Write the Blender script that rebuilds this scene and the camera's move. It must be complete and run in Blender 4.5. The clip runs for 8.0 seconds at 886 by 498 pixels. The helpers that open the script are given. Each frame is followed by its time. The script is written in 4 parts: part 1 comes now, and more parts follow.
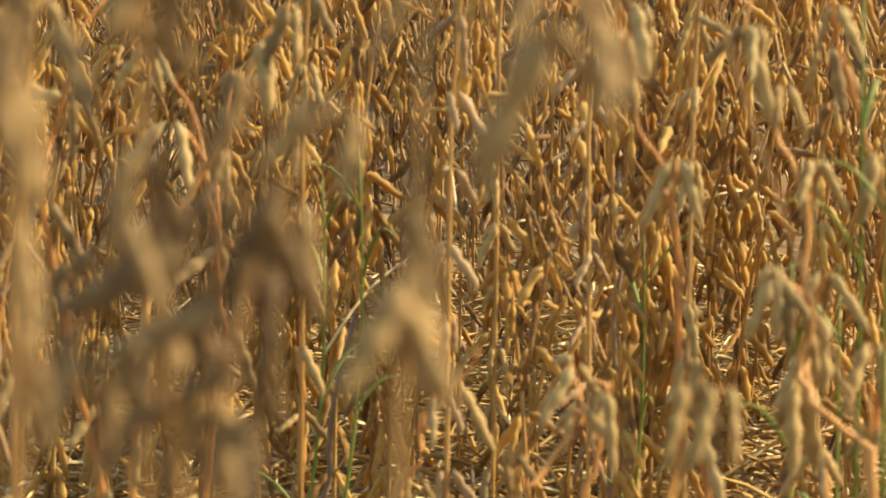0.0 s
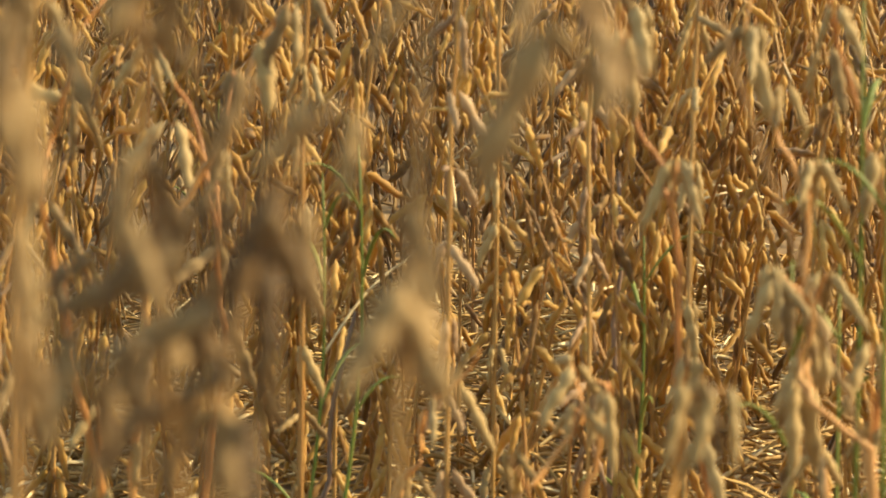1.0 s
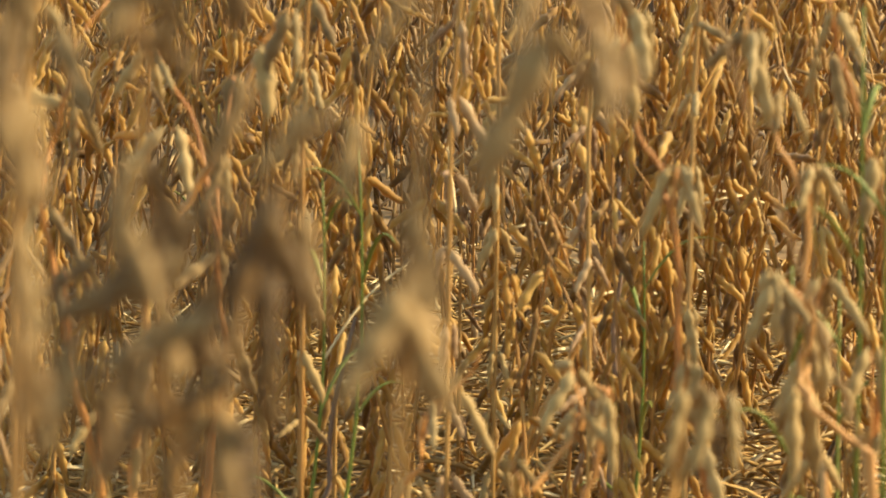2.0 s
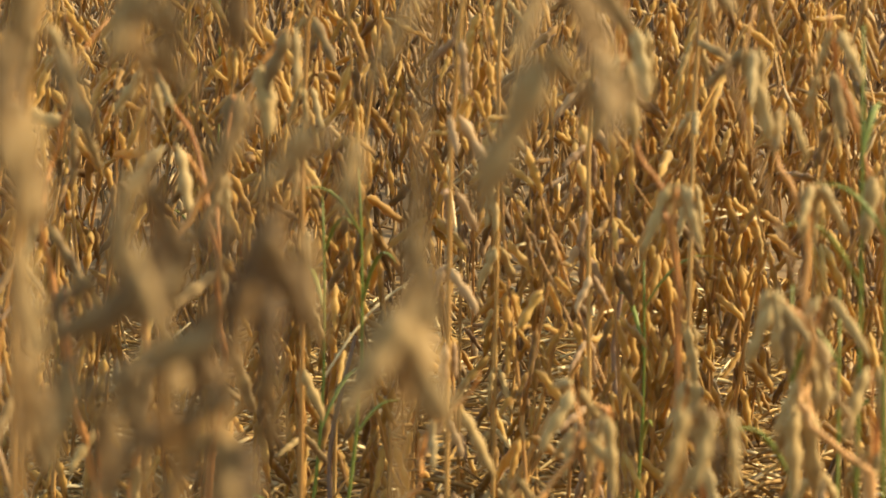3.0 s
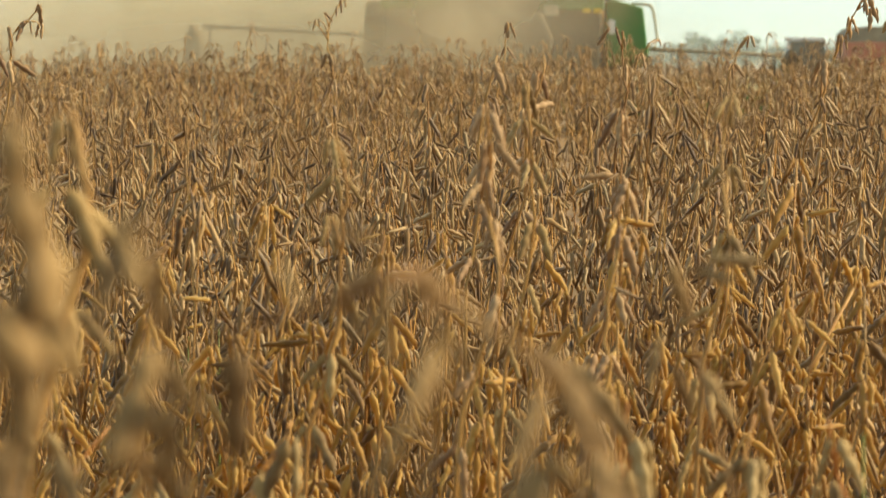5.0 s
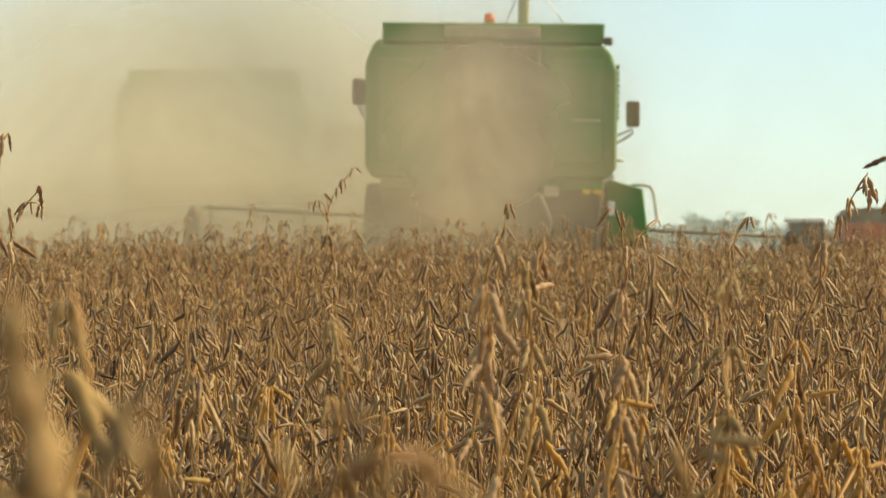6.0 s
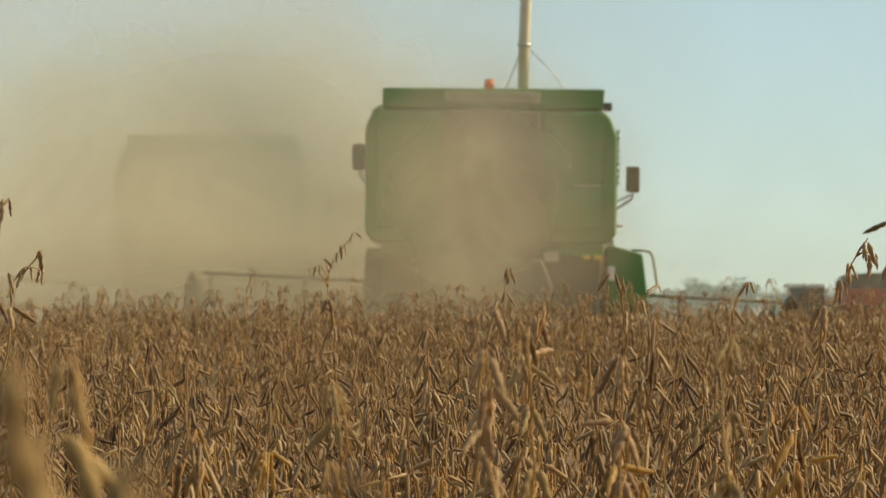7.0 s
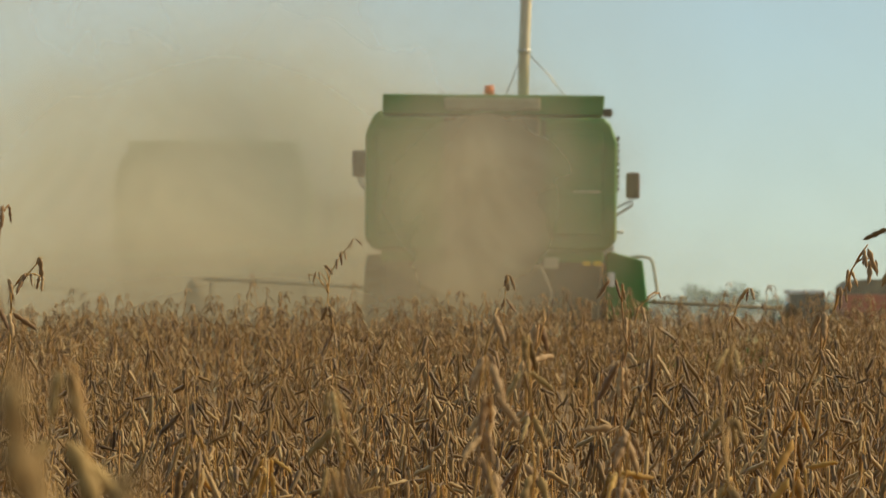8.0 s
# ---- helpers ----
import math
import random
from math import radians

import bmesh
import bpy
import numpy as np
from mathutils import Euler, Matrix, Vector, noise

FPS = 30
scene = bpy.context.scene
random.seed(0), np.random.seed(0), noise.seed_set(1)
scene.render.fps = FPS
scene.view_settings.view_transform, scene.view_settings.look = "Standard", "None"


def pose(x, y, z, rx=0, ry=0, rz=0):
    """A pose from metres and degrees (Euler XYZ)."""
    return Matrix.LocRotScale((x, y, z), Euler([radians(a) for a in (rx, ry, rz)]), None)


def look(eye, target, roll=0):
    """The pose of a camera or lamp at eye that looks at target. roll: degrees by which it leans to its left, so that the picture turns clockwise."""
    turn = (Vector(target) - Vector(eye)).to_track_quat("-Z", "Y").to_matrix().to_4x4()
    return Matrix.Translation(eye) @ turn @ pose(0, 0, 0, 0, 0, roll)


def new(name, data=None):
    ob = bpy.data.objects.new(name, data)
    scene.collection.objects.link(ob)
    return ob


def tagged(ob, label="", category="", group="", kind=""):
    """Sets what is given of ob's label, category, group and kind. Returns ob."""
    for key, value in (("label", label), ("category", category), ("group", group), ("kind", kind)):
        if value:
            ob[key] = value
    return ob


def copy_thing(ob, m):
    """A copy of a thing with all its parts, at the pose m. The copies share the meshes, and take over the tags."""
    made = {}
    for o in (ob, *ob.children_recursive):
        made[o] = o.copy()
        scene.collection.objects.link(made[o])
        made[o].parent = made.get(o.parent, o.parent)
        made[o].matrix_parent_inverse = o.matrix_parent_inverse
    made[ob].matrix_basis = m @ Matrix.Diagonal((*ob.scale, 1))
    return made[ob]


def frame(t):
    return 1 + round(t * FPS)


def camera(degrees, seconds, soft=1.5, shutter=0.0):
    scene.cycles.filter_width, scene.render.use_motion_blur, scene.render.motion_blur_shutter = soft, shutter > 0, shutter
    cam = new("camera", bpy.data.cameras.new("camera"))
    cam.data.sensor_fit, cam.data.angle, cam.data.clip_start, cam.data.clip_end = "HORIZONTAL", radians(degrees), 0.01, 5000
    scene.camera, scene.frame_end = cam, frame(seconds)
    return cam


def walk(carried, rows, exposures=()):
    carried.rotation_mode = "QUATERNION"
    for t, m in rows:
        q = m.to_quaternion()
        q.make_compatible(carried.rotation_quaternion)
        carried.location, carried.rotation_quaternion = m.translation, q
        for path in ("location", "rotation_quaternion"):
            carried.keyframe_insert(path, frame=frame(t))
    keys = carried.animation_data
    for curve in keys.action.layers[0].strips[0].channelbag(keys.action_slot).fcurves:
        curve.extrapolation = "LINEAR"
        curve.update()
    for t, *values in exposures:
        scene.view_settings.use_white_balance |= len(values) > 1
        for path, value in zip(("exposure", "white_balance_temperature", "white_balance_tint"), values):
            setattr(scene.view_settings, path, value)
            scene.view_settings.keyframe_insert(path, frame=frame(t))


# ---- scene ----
# ---------------------------------------------------------------- camera
EYE = (0.0, 0.0, 1.35)
cam = camera(12.0, 8.0, soft=1.5, shutter=0.15)
cam.data.dof.use_dof = True
cam.data.dof.focus_distance = 8.8
cam.data.dof.aperture_fstop = 19.0
# seconds, tilt in degrees (90 is level): a tripod head that tilts up
TILT = [
    (0.00, 81.401),
    (0.50, 81.385),
    (1.00, 81.401),
    (1.50, 81.423),
    (1.70, 81.438),
    (2.30, 81.513),
    (2.80, 81.618),
    (3.00, 81.724),
    (3.25, 82.100),
    (3.50, 82.591),
    (3.75, 83.249),
    (4.00, 83.992),
    (4.25, 84.791),
    (4.50, 85.607),
    (4.75, 86.410),
    (5.00, 87.275),
    (5.20, 88.134),
    (5.50, 89.017),
    (5.90, 89.647),
    (6.30, 90.000),
    (6.50, 90.277),
    (6.75, 90.484),
    (7.00, 90.622),
    (7.50, 90.776),
    (7.75, 90.753),
    (8.00, 90.707),
]
EXPOSURE = [(0.0, 1.35), (3.4, 1.32), (4.5, 1.12), (5.2, 0.86), (6.3, 0.67), (6.7, 0.45), (7.2, 0.28), (8.0, 0.21)]
walk(cam, [(t, pose(*EYE, rx=a)) for t, a in TILT], EXPOSURE)

# ---------------------------------------------------------------- light
SUN_DIR = Vector((0.80, 0.17, 0.55)).normalized()
world = bpy.data.worlds.new("sky")
scene.world = world
world.use_nodes = True
wn = world.node_tree.nodes
sky = wn.new("ShaderNodeTexSky")
sky.sky_type = "NISHITA"
sky.sun_disc = False
sky.sun_elevation = math.asin(SUN_DIR.z)
sky.sun_rotation = math.atan2(SUN_DIR.x, SUN_DIR.y)
sky.air_density = 0.65
sky.dust_density = 0.1
sky.ozone_density = 3.0
wn["Background"].inputs["Strength"].default_value = 0.115
tint = wn.new("ShaderNodeMix")
tint.data_type, tint.blend_type = "RGBA", "MULTIPLY"
tint.inputs["Factor"].default_value = 1.0
tint.inputs["B"].default_value = (0.97, 1.0, 0.85, 1)
# thin high cloud all over the sky
veil, veil_noise, veil_range = wn.new("ShaderNodeMix"), wn.new("ShaderNodeTexNoise"), wn.new("ShaderNodeMapRange")
veil.data_type = "RGBA"
veil.inputs["B"].default_value = (3.9, 4.5, 4.25, 1)
veil_noise.inputs["Scale"].default_value = 9.0
veil_noise.inputs["Detail"].default_value = 4.0
veil_range.inputs["From Min"].default_value, veil_range.inputs["From Max"].default_value = 0.3, 0.7
veil_range.inputs["To Min"].default_value, veil_range.inputs["To Max"].default_value = 0.40, 0.64
world.node_tree.links.new(veil_noise.outputs["Fac"], veil_range.inputs["Value"])
world.node_tree.links.new(veil_range.outputs["Result"], veil.inputs["Factor"])
world.node_tree.links.new(sky.outputs["Color"], tint.inputs["A"])
world.node_tree.links.new(tint.outputs["Result"], veil.inputs["A"])
world.node_tree.links.new(veil.outputs["Result"], wn["Background"].inputs["Color"])
sun = new("sun", bpy.data.lights.new("sun", "SUN"))
sun.data.energy = 4.6
sun.data.angle = radians(0.6)
sun.data.color = (1.0, 0.81, 0.49)
sun.matrix_world = look(SUN_DIR * 50, (0, 0, 0))


# ---------------------------------------------------------------- materials
def material(name, colours, rough=0.7, metal=0.0, scale=20.0, detail=4.0, bump=0.0, bump_scale=80.0,
             spread="", through_light=0.0, sheen=0.0, spec=0.3, dust=None, patch=0.0):
    """Colours run through a noise; spread ('object' or 'island') shifts each piece along them as well."""
    m = bpy.data.materials.new(name)
    m.use_nodes = True
    n, l = m.node_tree.nodes, m.node_tree.links
    b = n["Principled BSDF"]
    b.inputs["Roughness"].default_value = rough
    b.inputs["Metallic"].default_value = metal
    b.inputs["Specular IOR Level"].default_value = spec
    if sheen:
        b.inputs["Sheen Weight"].default_value = sheen
        b.inputs["Sheen Roughness"].default_value = 0.5
    co = n.new("ShaderNodeTexCoord")
    tex = n.new("ShaderNodeTexNoise")
    tex.inputs["Scale"].default_value = scale
    tex.inputs["Detail"].default_value = detail
    l.new(co.outputs["Object"], tex.inputs["Vector"])
    ramp = n.new("ShaderNodeValToRGB")
    el = ramp.color_ramp.elements
    while len(el) < len(colours):
        el.new(0.5)
    for i, c in enumerate(colours):
        el[i].position = i / max(1, len(colours) - 1)
        el[i].color = (*c, 1)
    stretch = n.new("ShaderNodeMapRange")
    stretch.inputs["From Min"].default_value = 0.3
    stretch.inputs["From Max"].default_value = 0.7
    l.new(tex.outputs["Fac"], stretch.inputs["Value"])
    fac = stretch.outputs["Result"]
    if spread:
        if spread == "object":
            rnd = n.new("ShaderNodeObjectInfo").outputs["Random"]
        else:
            rnd = n.new("ShaderNodeNewGeometry").outputs["Random Per Island"]
        mix = n.new("ShaderNodeMix")
        mix.inputs["Factor"].default_value = 0.68
        l.new(fac, mix.inputs["A"])
        l.new(rnd, mix.inputs["B"])
        fac = mix.outputs["Result"]
    l.new(fac, ramp.inputs["Fac"])
    colour = ramp.outputs["Color"]
    if dust:
        t2 = n.new("ShaderNodeTexNoise")
        t2.inputs["Scale"].default_value = 1.3
        t2.inputs["Detail"].default_value = 6.0
        l.new(co.outputs["Object"], t2.inputs["Vector"])
        r2 = n.new("ShaderNodeMapRange")
        r2.inputs["From Min"].default_value = 0.32
        r2.inputs["From Max"].default_value = 0.78
        l.new(t2.outputs["Fac"], r2.inputs["Value"])
        mx = n.new("ShaderNodeMix")
        mx.data_type = "RGBA"
        l.new(r2.outputs["Result"], mx.inputs["Factor"])
        l.new(colour, mx.inputs["A"])
        mx.inputs["B"].default_value = (*dust, 1)
        colour = mx.outputs["Result"]
    if patch:
        t4 = n.new("ShaderNodeTexNoise")
        t4.inputs["Scale"].default_value = 3.2
        t4.inputs["Detail"].default_value = 3.0
        l.new(co.outputs["Object"], t4.inputs["Vector"])
        r4 = n.new("ShaderNodeMapRange")
        for key, value in (("From Min", 0.3), ("From Max", 0.7), ("To Min", 1.0 - patch), ("To Max", 1.0 + patch * 0.8)):
            r4.inputs[key].default_value = value
        l.new(t4.outputs["Fac"], r4.inputs["Value"])
        mp = n.new("ShaderNodeMix")
        mp.data_type, mp.blend_type = "RGBA", "MULTIPLY"
        mp.inputs["Factor"].default_value = 1.0
        l.new(colour, mp.inputs["A"])
        l.new(r4.outputs["Result"], mp.inputs["B"])
        colour = mp.outputs["Result"]
    l.new(colour, b.inputs["Base Color"])
    if bump:
        t3 = n.new("ShaderNodeTexNoise")
        t3.inputs["Scale"].default_value = bump_scale
        t3.inputs["Detail"].default_value = 3.0
        l.new(co.outputs["Object"], t3.inputs["Vector"])
        bp = n.new("ShaderNodeBump")
        bp.inputs["Strength"].default_value = bump
        bp.inputs["Distance"].default_value = 0.3 / bump_scale
        l.new(t3.outputs["Fac"], bp.inputs["Height"])
        l.new(bp.outputs["Normal"], b.inputs["Normal"])
    if through_light:
        tr = n.new("ShaderNodeBsdfTranslucent")
        l.new(colour, tr.inputs["Color"])
        ms = n.new("ShaderNodeMixShader")
        ms.inputs["Fac"].default_value = through_light
        l.new(b.outputs["BSDF"], ms.inputs[1])
        l.new(tr.outputs["BSDF"], ms.inputs[2])
        l.new(ms.outputs["Shader"], n["Material Output"].inputs["Surface"])
    return m


POD = [(0.112, 0.056, 0.018), (0.213, 0.112, 0.029), (0.426, 0.230, 0.045), (0.526, 0.302, 0.056), (0.560, 0.364, 0.101), (0.370, 0.224, 0.065)]
STEM = [(0.17, 0.08, 0.025), (0.34, 0.17, 0.045), (0.43, 0.25, 0.075), (0.27, 0.16, 0.065)]
# Greyer and darker than POD, for the plants nearer to the tripod.
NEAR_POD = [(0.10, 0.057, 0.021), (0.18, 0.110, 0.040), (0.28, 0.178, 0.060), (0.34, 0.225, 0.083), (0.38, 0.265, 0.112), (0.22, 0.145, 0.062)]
# Shade on the plants by the tripod, put into the pod colour.
BROWN_POD = [(0.07, 0.039, 0.014), (0.15, 0.090, 0.032), (0.25, 0.157, 0.060), (0.36, 0.235, 0.094)]
brown_pod_mat = material("shade_brown_pod", BROWN_POD, 0.8, scale=40, bump=0.3, bump_scale=700, spread="object", sheen=0.05)
# Darkest copy of these pods: the deep shade of one clump, as colour.
shaded_pod_mat = material("shaded_pod", [(0.05, 0.028, 0.010), (0.11, 0.063, 0.022), (0.17, 0.102, 0.036), (0.27, 0.170, 0.066)], 0.8, scale=40, bump=0.3, bump_scale=700, spread="object", sheen=0.05)
# Darker colour stands in for pods seen backlit against the sky.
tall_pod_mat = material("red_brown_pod", [(0.12, 0.06, 0.03), (0.23, 0.13, 0.055), (0.31, 0.19, 0.085), (0.39, 0.255, 0.12)], 0.65, scale=40, bump=0.3, bump_scale=700, spread="object", sheen=0.1)
near_pod_mat = material("dry_pod_grey", NEAR_POD, 0.75, scale=60, bump=0.3, bump_scale=700, spread="object", through_light=0.1, sheen=0.08)
pod_mat = material("dry_pod", POD, 0.62, scale=60, bump=0.25, bump_scale=600, spread="object", through_light=0.42, sheen=0.25)
# Same crop as POD: darkened against bright tops, POD lightened against front-row shade.
FIELD_POD = [(0.071, 0.037, 0.015), (0.151, 0.082, 0.031), (0.276, 0.158, 0.053), (0.365, 0.221, 0.077), (0.445, 0.307, 0.134), (0.223, 0.135, 0.062)]
field_pod_mat = material("dry_pod_field", FIELD_POD, 0.55, scale=60, spread="island", through_light=0.28, sheen=0.15, spec=0.45, patch=0.36)
stem_mat = material("dry_stem", STEM, 0.55, scale=25, bump=0.2, bump_scale=400, spread="object")
orange_stem_mat = material("orange_stem", [(0.30, 0.11, 0.028), (0.46, 0.20, 0.05), (0.50, 0.27, 0.09)], 0.55, scale=25, bump=0.2, bump_scale=400, spread="object")
purple_stem_mat = material("purple_stem", [(0.13, 0.08, 0.055), (0.22, 0.14, 0.09), (0.30, 0.20, 0.12)], 0.55, scale=18, bump=0.2, bump_scale=300, spread="object")
brown_stem_mat = material("brown_stem", [(0.17, 0.088, 0.03), (0.28, 0.155, 0.052), (0.36, 0.215, 0.08)], 0.6, scale=25, bump=0.2, bump_scale=400, spread="object")
field_stem_mat = material("dry_stem_field", STEM, 0.55, scale=25, spread="island", patch=0.36)
straw_mat = material("pale_straw", [(0.45, 0.32, 0.14), (0.62, 0.48, 0.25), (0.75, 0.62, 0.38)], 0.45, scale=12, spread="island")
litter_mat = material("leaf_litter", [(0.20, 0.11, 0.04), (0.36, 0.22, 0.07), (0.50, 0.33, 0.12)], 0.8, scale=12, spread="island")
weed_mat = material("green_weed", [(0.11, 0.15, 0.02), (0.17, 0.20, 0.035), (0.28, 0.27, 0.06)], 0.5, scale=9, spread="object", through_light=0.15)
soil_mat = material("field_soil", [(0.14, 0.085, 0.04), (0.19, 0.12, 0.055), (0.26, 0.17, 0.08)], 0.95, scale=1.7, detail=12, bump=0.6, bump_scale=25)
# Dust film on the paint, made paler to carry airborne haze too.
GREEN_DUST_HAZE = (0.21, 0.235, 0.09)
green_mat = material("green_paint", [(0.045, 0.185, 0.036), (0.06, 0.22, 0.05)], 0.5, scale=2, dust=GREEN_DUST_HAZE, bump=0.05, bump_scale=6)
dark_mat = material("dark_panel", [(0.03, 0.03, 0.025), (0.06, 0.055, 0.045)], 0.7, scale=4, dust=(0.23, 0.19, 0.115))
grille_mat = material("dusty_grille", [(0.08, 0.07, 0.04), (0.13, 0.10, 0.06)], 0.8, scale=5, dust=(0.20, 0.15, 0.09))
tyre_mat = material("tyre_rubber", [(0.02, 0.02, 0.02), (0.05, 0.045, 0.04)], 0.9, scale=6, dust=(0.12, 0.10, 0.07))
yellow_mat = material("yellow_paint", [(0.62, 0.42, 0.02), (0.7, 0.5, 0.05)], 0.5, scale=3)
lip_mat = material("dusty_sheet_metal", [(0.26, 0.24, 0.14), (0.36, 0.32, 0.20)], 0.7, scale=3)
cream_mat = material("cream_tube", [(0.55, 0.48, 0.33), (0.65, 0.58, 0.42)], 0.5, scale=3, dust=(0.42, 0.35, 0.22))
metal_mat = material("grey_metal", [(0.35, 0.33, 0.29), (0.5, 0.48, 0.43)], 0.45, metal=0.6, scale=5)
orange_mat = material("orange_lens", [(0.75, 0.16, 0.02), (0.85, 0.22, 0.03)], 0.3, scale=4, through_light=0.4)
red_mat = material("red_paint", [(0.42, 0.05, 0.02), (0.5, 0.08, 0.03)], 0.5, scale=1.5, dust=(0.30, 0.13, 0.07))
white_mat = material("white_paint", [(0.72, 0.72, 0.68), (0.8, 0.8, 0.77)], 0.5, scale=2)
glass_mat = material("dark_glass", [(0.02, 0.03, 0.03), (0.04, 0.05, 0.05)], 0.08, scale=2, spec=0.6)
mirror_mat = material("mirror_housing", [(0.22, 0.155, 0.12), (0.30, 0.22, 0.165)], 0.5, scale=4)
bark_mat = material("bark", [(0.07, 0.05, 0.035), (0.15, 0.11, 0.08)], 0.9, scale=2)
# Leaf greens lightened to imitate the haze of distance.
leaf_mat = material("hazed_far_leaves", [(0.06, 0.085, 0.045), (0.085, 0.11, 0.06), (0.11, 0.12, 0.07)], 0.8, scale=0.5, spread="island")


# ---------------------------------------------------------------- mesh helpers
def link(name, me, parent=None, label="", mats=()):
    for m in mats:
        me.materials.append(m)
    ob = new(name, me)
    if parent is not None:
        ob.parent = parent
    if label:
        ob["label"] = label
    return ob


def part(name, bm, mat, parent, label="", smooth=False):
    """One mesh object under a thing or under a part."""
    me = bpy.data.meshes.new(name)
    bm.to_mesh(me)
    bm.free()
    if smooth:
        for p in me.polygons:
            p.use_smooth = True
    return link(name, me, parent, label, (mat,))


def empty(name, loc=(0, 0, 0)):
    e = new(name)
    e.location = loc
    e.empty_display_size = 0.2
    return e


def box(x0, x1, y0, y1, z0, z1, bevel=0.02, bm=None):
    """A bevelled block, added to bm if given."""
    own = bmesh.new()
    bmesh.ops.create_cube(own, size=1, matrix=Matrix.Translation(((x0 + x1) / 2, (y0 + y1) / 2, (z0 + z1) / 2))
                          @ Matrix.Diagonal((x1 - x0, y1 - y0, z1 - z0, 1)))
    if bevel:
        bmesh.ops.bevel(own, geom=own.edges[:], offset=bevel, segments=2, affect="EDGES", profile=0.6)
    return own if bm is None else merge(bm, own)


def merge(bm, own):
    me = bpy.data.meshes.new("tmp")
    own.to_mesh(me)
    own.free()
    bm.from_mesh(me)
    bpy.data.meshes.remove(me)
    return bm


def profile_block(points, y0, y1, bevel=0.05):
    """A rear outline (x, z) pushed forward from y0 to y1, with rounded edges."""
    bm = bmesh.new()
    face = bm.faces.new([bm.verts.new((x, y0, z)) for x, z in points])
    out = bmesh.ops.extrude_face_region(bm, geom=[face])
    bmesh.ops.translate(bm, vec=(0, y1 - y0, 0), verts=[v for v in out["geom"] if isinstance(v, bmesh.types.BMVert)])
    bmesh.ops.recalc_face_normals(bm, faces=bm.faces[:])
    bmesh.ops.bevel(bm, geom=bm.edges[:], offset=bevel, segments=3, affect="EDGES", profile=0.6)
    return bm


def tube_arrays(pts, radii, sides=6):
    """Vertices and quads of a tube along points, closed by its shrinking ends."""
    pts = np.array(pts, float)
    radii = np.array(radii, float)
    tan = np.gradient(pts, axis=0)
    tan /= np.linalg.norm(tan, axis=1)[:, None] + 1e-9
    ref = np.where(np.abs(tan[:, 2:3]) > 0.9, np.array([[1.0, 0, 0]]), np.array([[0, 0, 1.0]]))
    u = np.cross(tan, ref)
    u /= np.linalg.norm(u, axis=1)[:, None] + 1e-9
    v = np.cross(tan, u)
    a = np.arange(sides) * 2 * math.pi / sides
    ring = u[:, None, :] * np.cos(a)[None, :, None] + v[:, None, :] * np.sin(a)[None, :, None]
    verts = (pts[:, None, :] + ring * radii[:, None, None]).reshape(-1, 3)
    n = len(pts)
    i, j = np.meshgrid(np.arange(n - 1), np.arange(sides), indexing="ij")
    k = (j + 1) % sides
    quads = np.stack([i * sides + j, i * sides + k, (i + 1) * sides + k, (i + 1) * sides + j], -1).reshape(-1, 4)
    return verts, quads


def mesh_from(name, verts, quads, mat_index=None, mats=(), smooth=True):
    """A mesh from arrays: faces all with the same number of corners."""
    me = bpy.data.meshes.new(name)
    n, c = quads.shape
    me.vertices.add(len(verts))
    me.vertices.foreach_set("co", np.ascontiguousarray(verts, dtype=np.float32).ravel())
    me.loops.add(n * c)
    me.loops.foreach_set("vertex_index", np.ascontiguousarray(quads, dtype=np.int32).ravel())
    me.polygons.add(n)
    me.polygons.foreach_set("loop_start", np.arange(n, dtype=np.int32) * c)
    for m in mats:
        me.materials.append(m)
    if mat_index is not None:
        me.polygons.foreach_set("material_index", np.ascontiguousarray(mat_index, dtype=np.int32))
    me.polygons.foreach_set("use_smooth", np.full(n, smooth, dtype=bool))
    me.update(calc_edges=True)
    return me


def tube_part(name, pts, r, mat, parent, sides=8, label=""):
    radii = np.full(len(pts), r) if np.isscalar(r) else np.array(r)
    p = np.array(pts, float)
    p = np.vstack([p[:1], p, p[-1:]])
    radii = np.concatenate([[1e-4], radii, [1e-4]])
    p[0] += (p[1] - p[2]) * 1e-3
    p[-1] += (p[-2] - p[-3]) * 1e-3
    v, q = tube_arrays(p, radii, sides)
    return link(name, mesh_from(name, v, q), parent, label, (mat,))


# ---------------------------------------------------------------- ground
def ground_z(y):
    """The field rises to a low crest in front of the harvesters and falls away behind them."""
    return float(np.interp(y, [-3000, 8.5, 13, 19, 23, 26, 45, 62, 200, 900, 4500], [0, 0, 0.07, 0.205, 0.255, 0.25, 0.17, 0.17, -1.1, -5.0, -5.0]))


def build_ground():
    ys = np.concatenate([[-400, -50, -10], np.arange(-4, 70, 0.5), np.arange(70, 200, 10), [200, 300, 450, 600, 900, 1500, 2500, 4500]])
    xs = np.concatenate([[-2500, -600, -150, -40, -15], np.arange(-8, 8.1, 0.5), [15, 40, 150, 600, 2500]])
    verts = []
    for y in ys:
        for x in xs:
            near = abs(x) < 9 and -5 < y < 70
            verts.append((x, y, ground_z(y) + (0.03 * noise.noise((x * 1.1, y * 1.1, 0)) if near else 0)))
    nx = len(xs)
    i, j = np.meshgrid(np.arange(len(ys) - 1), np.arange(nx - 1), indexing="ij")
    q = np.stack([i * nx + j, i * nx + j + 1, (i + 1) * nx + j + 1, (i + 1) * nx + j], -1).reshape(-1, 4)
    ob = link("ground", mesh_from("ground", np.array(verts), q), mats=(soil_mat,))
    tagged(ob, "brown field soil strewn with dry crop residue", "ground", kind="structure")


build_ground()


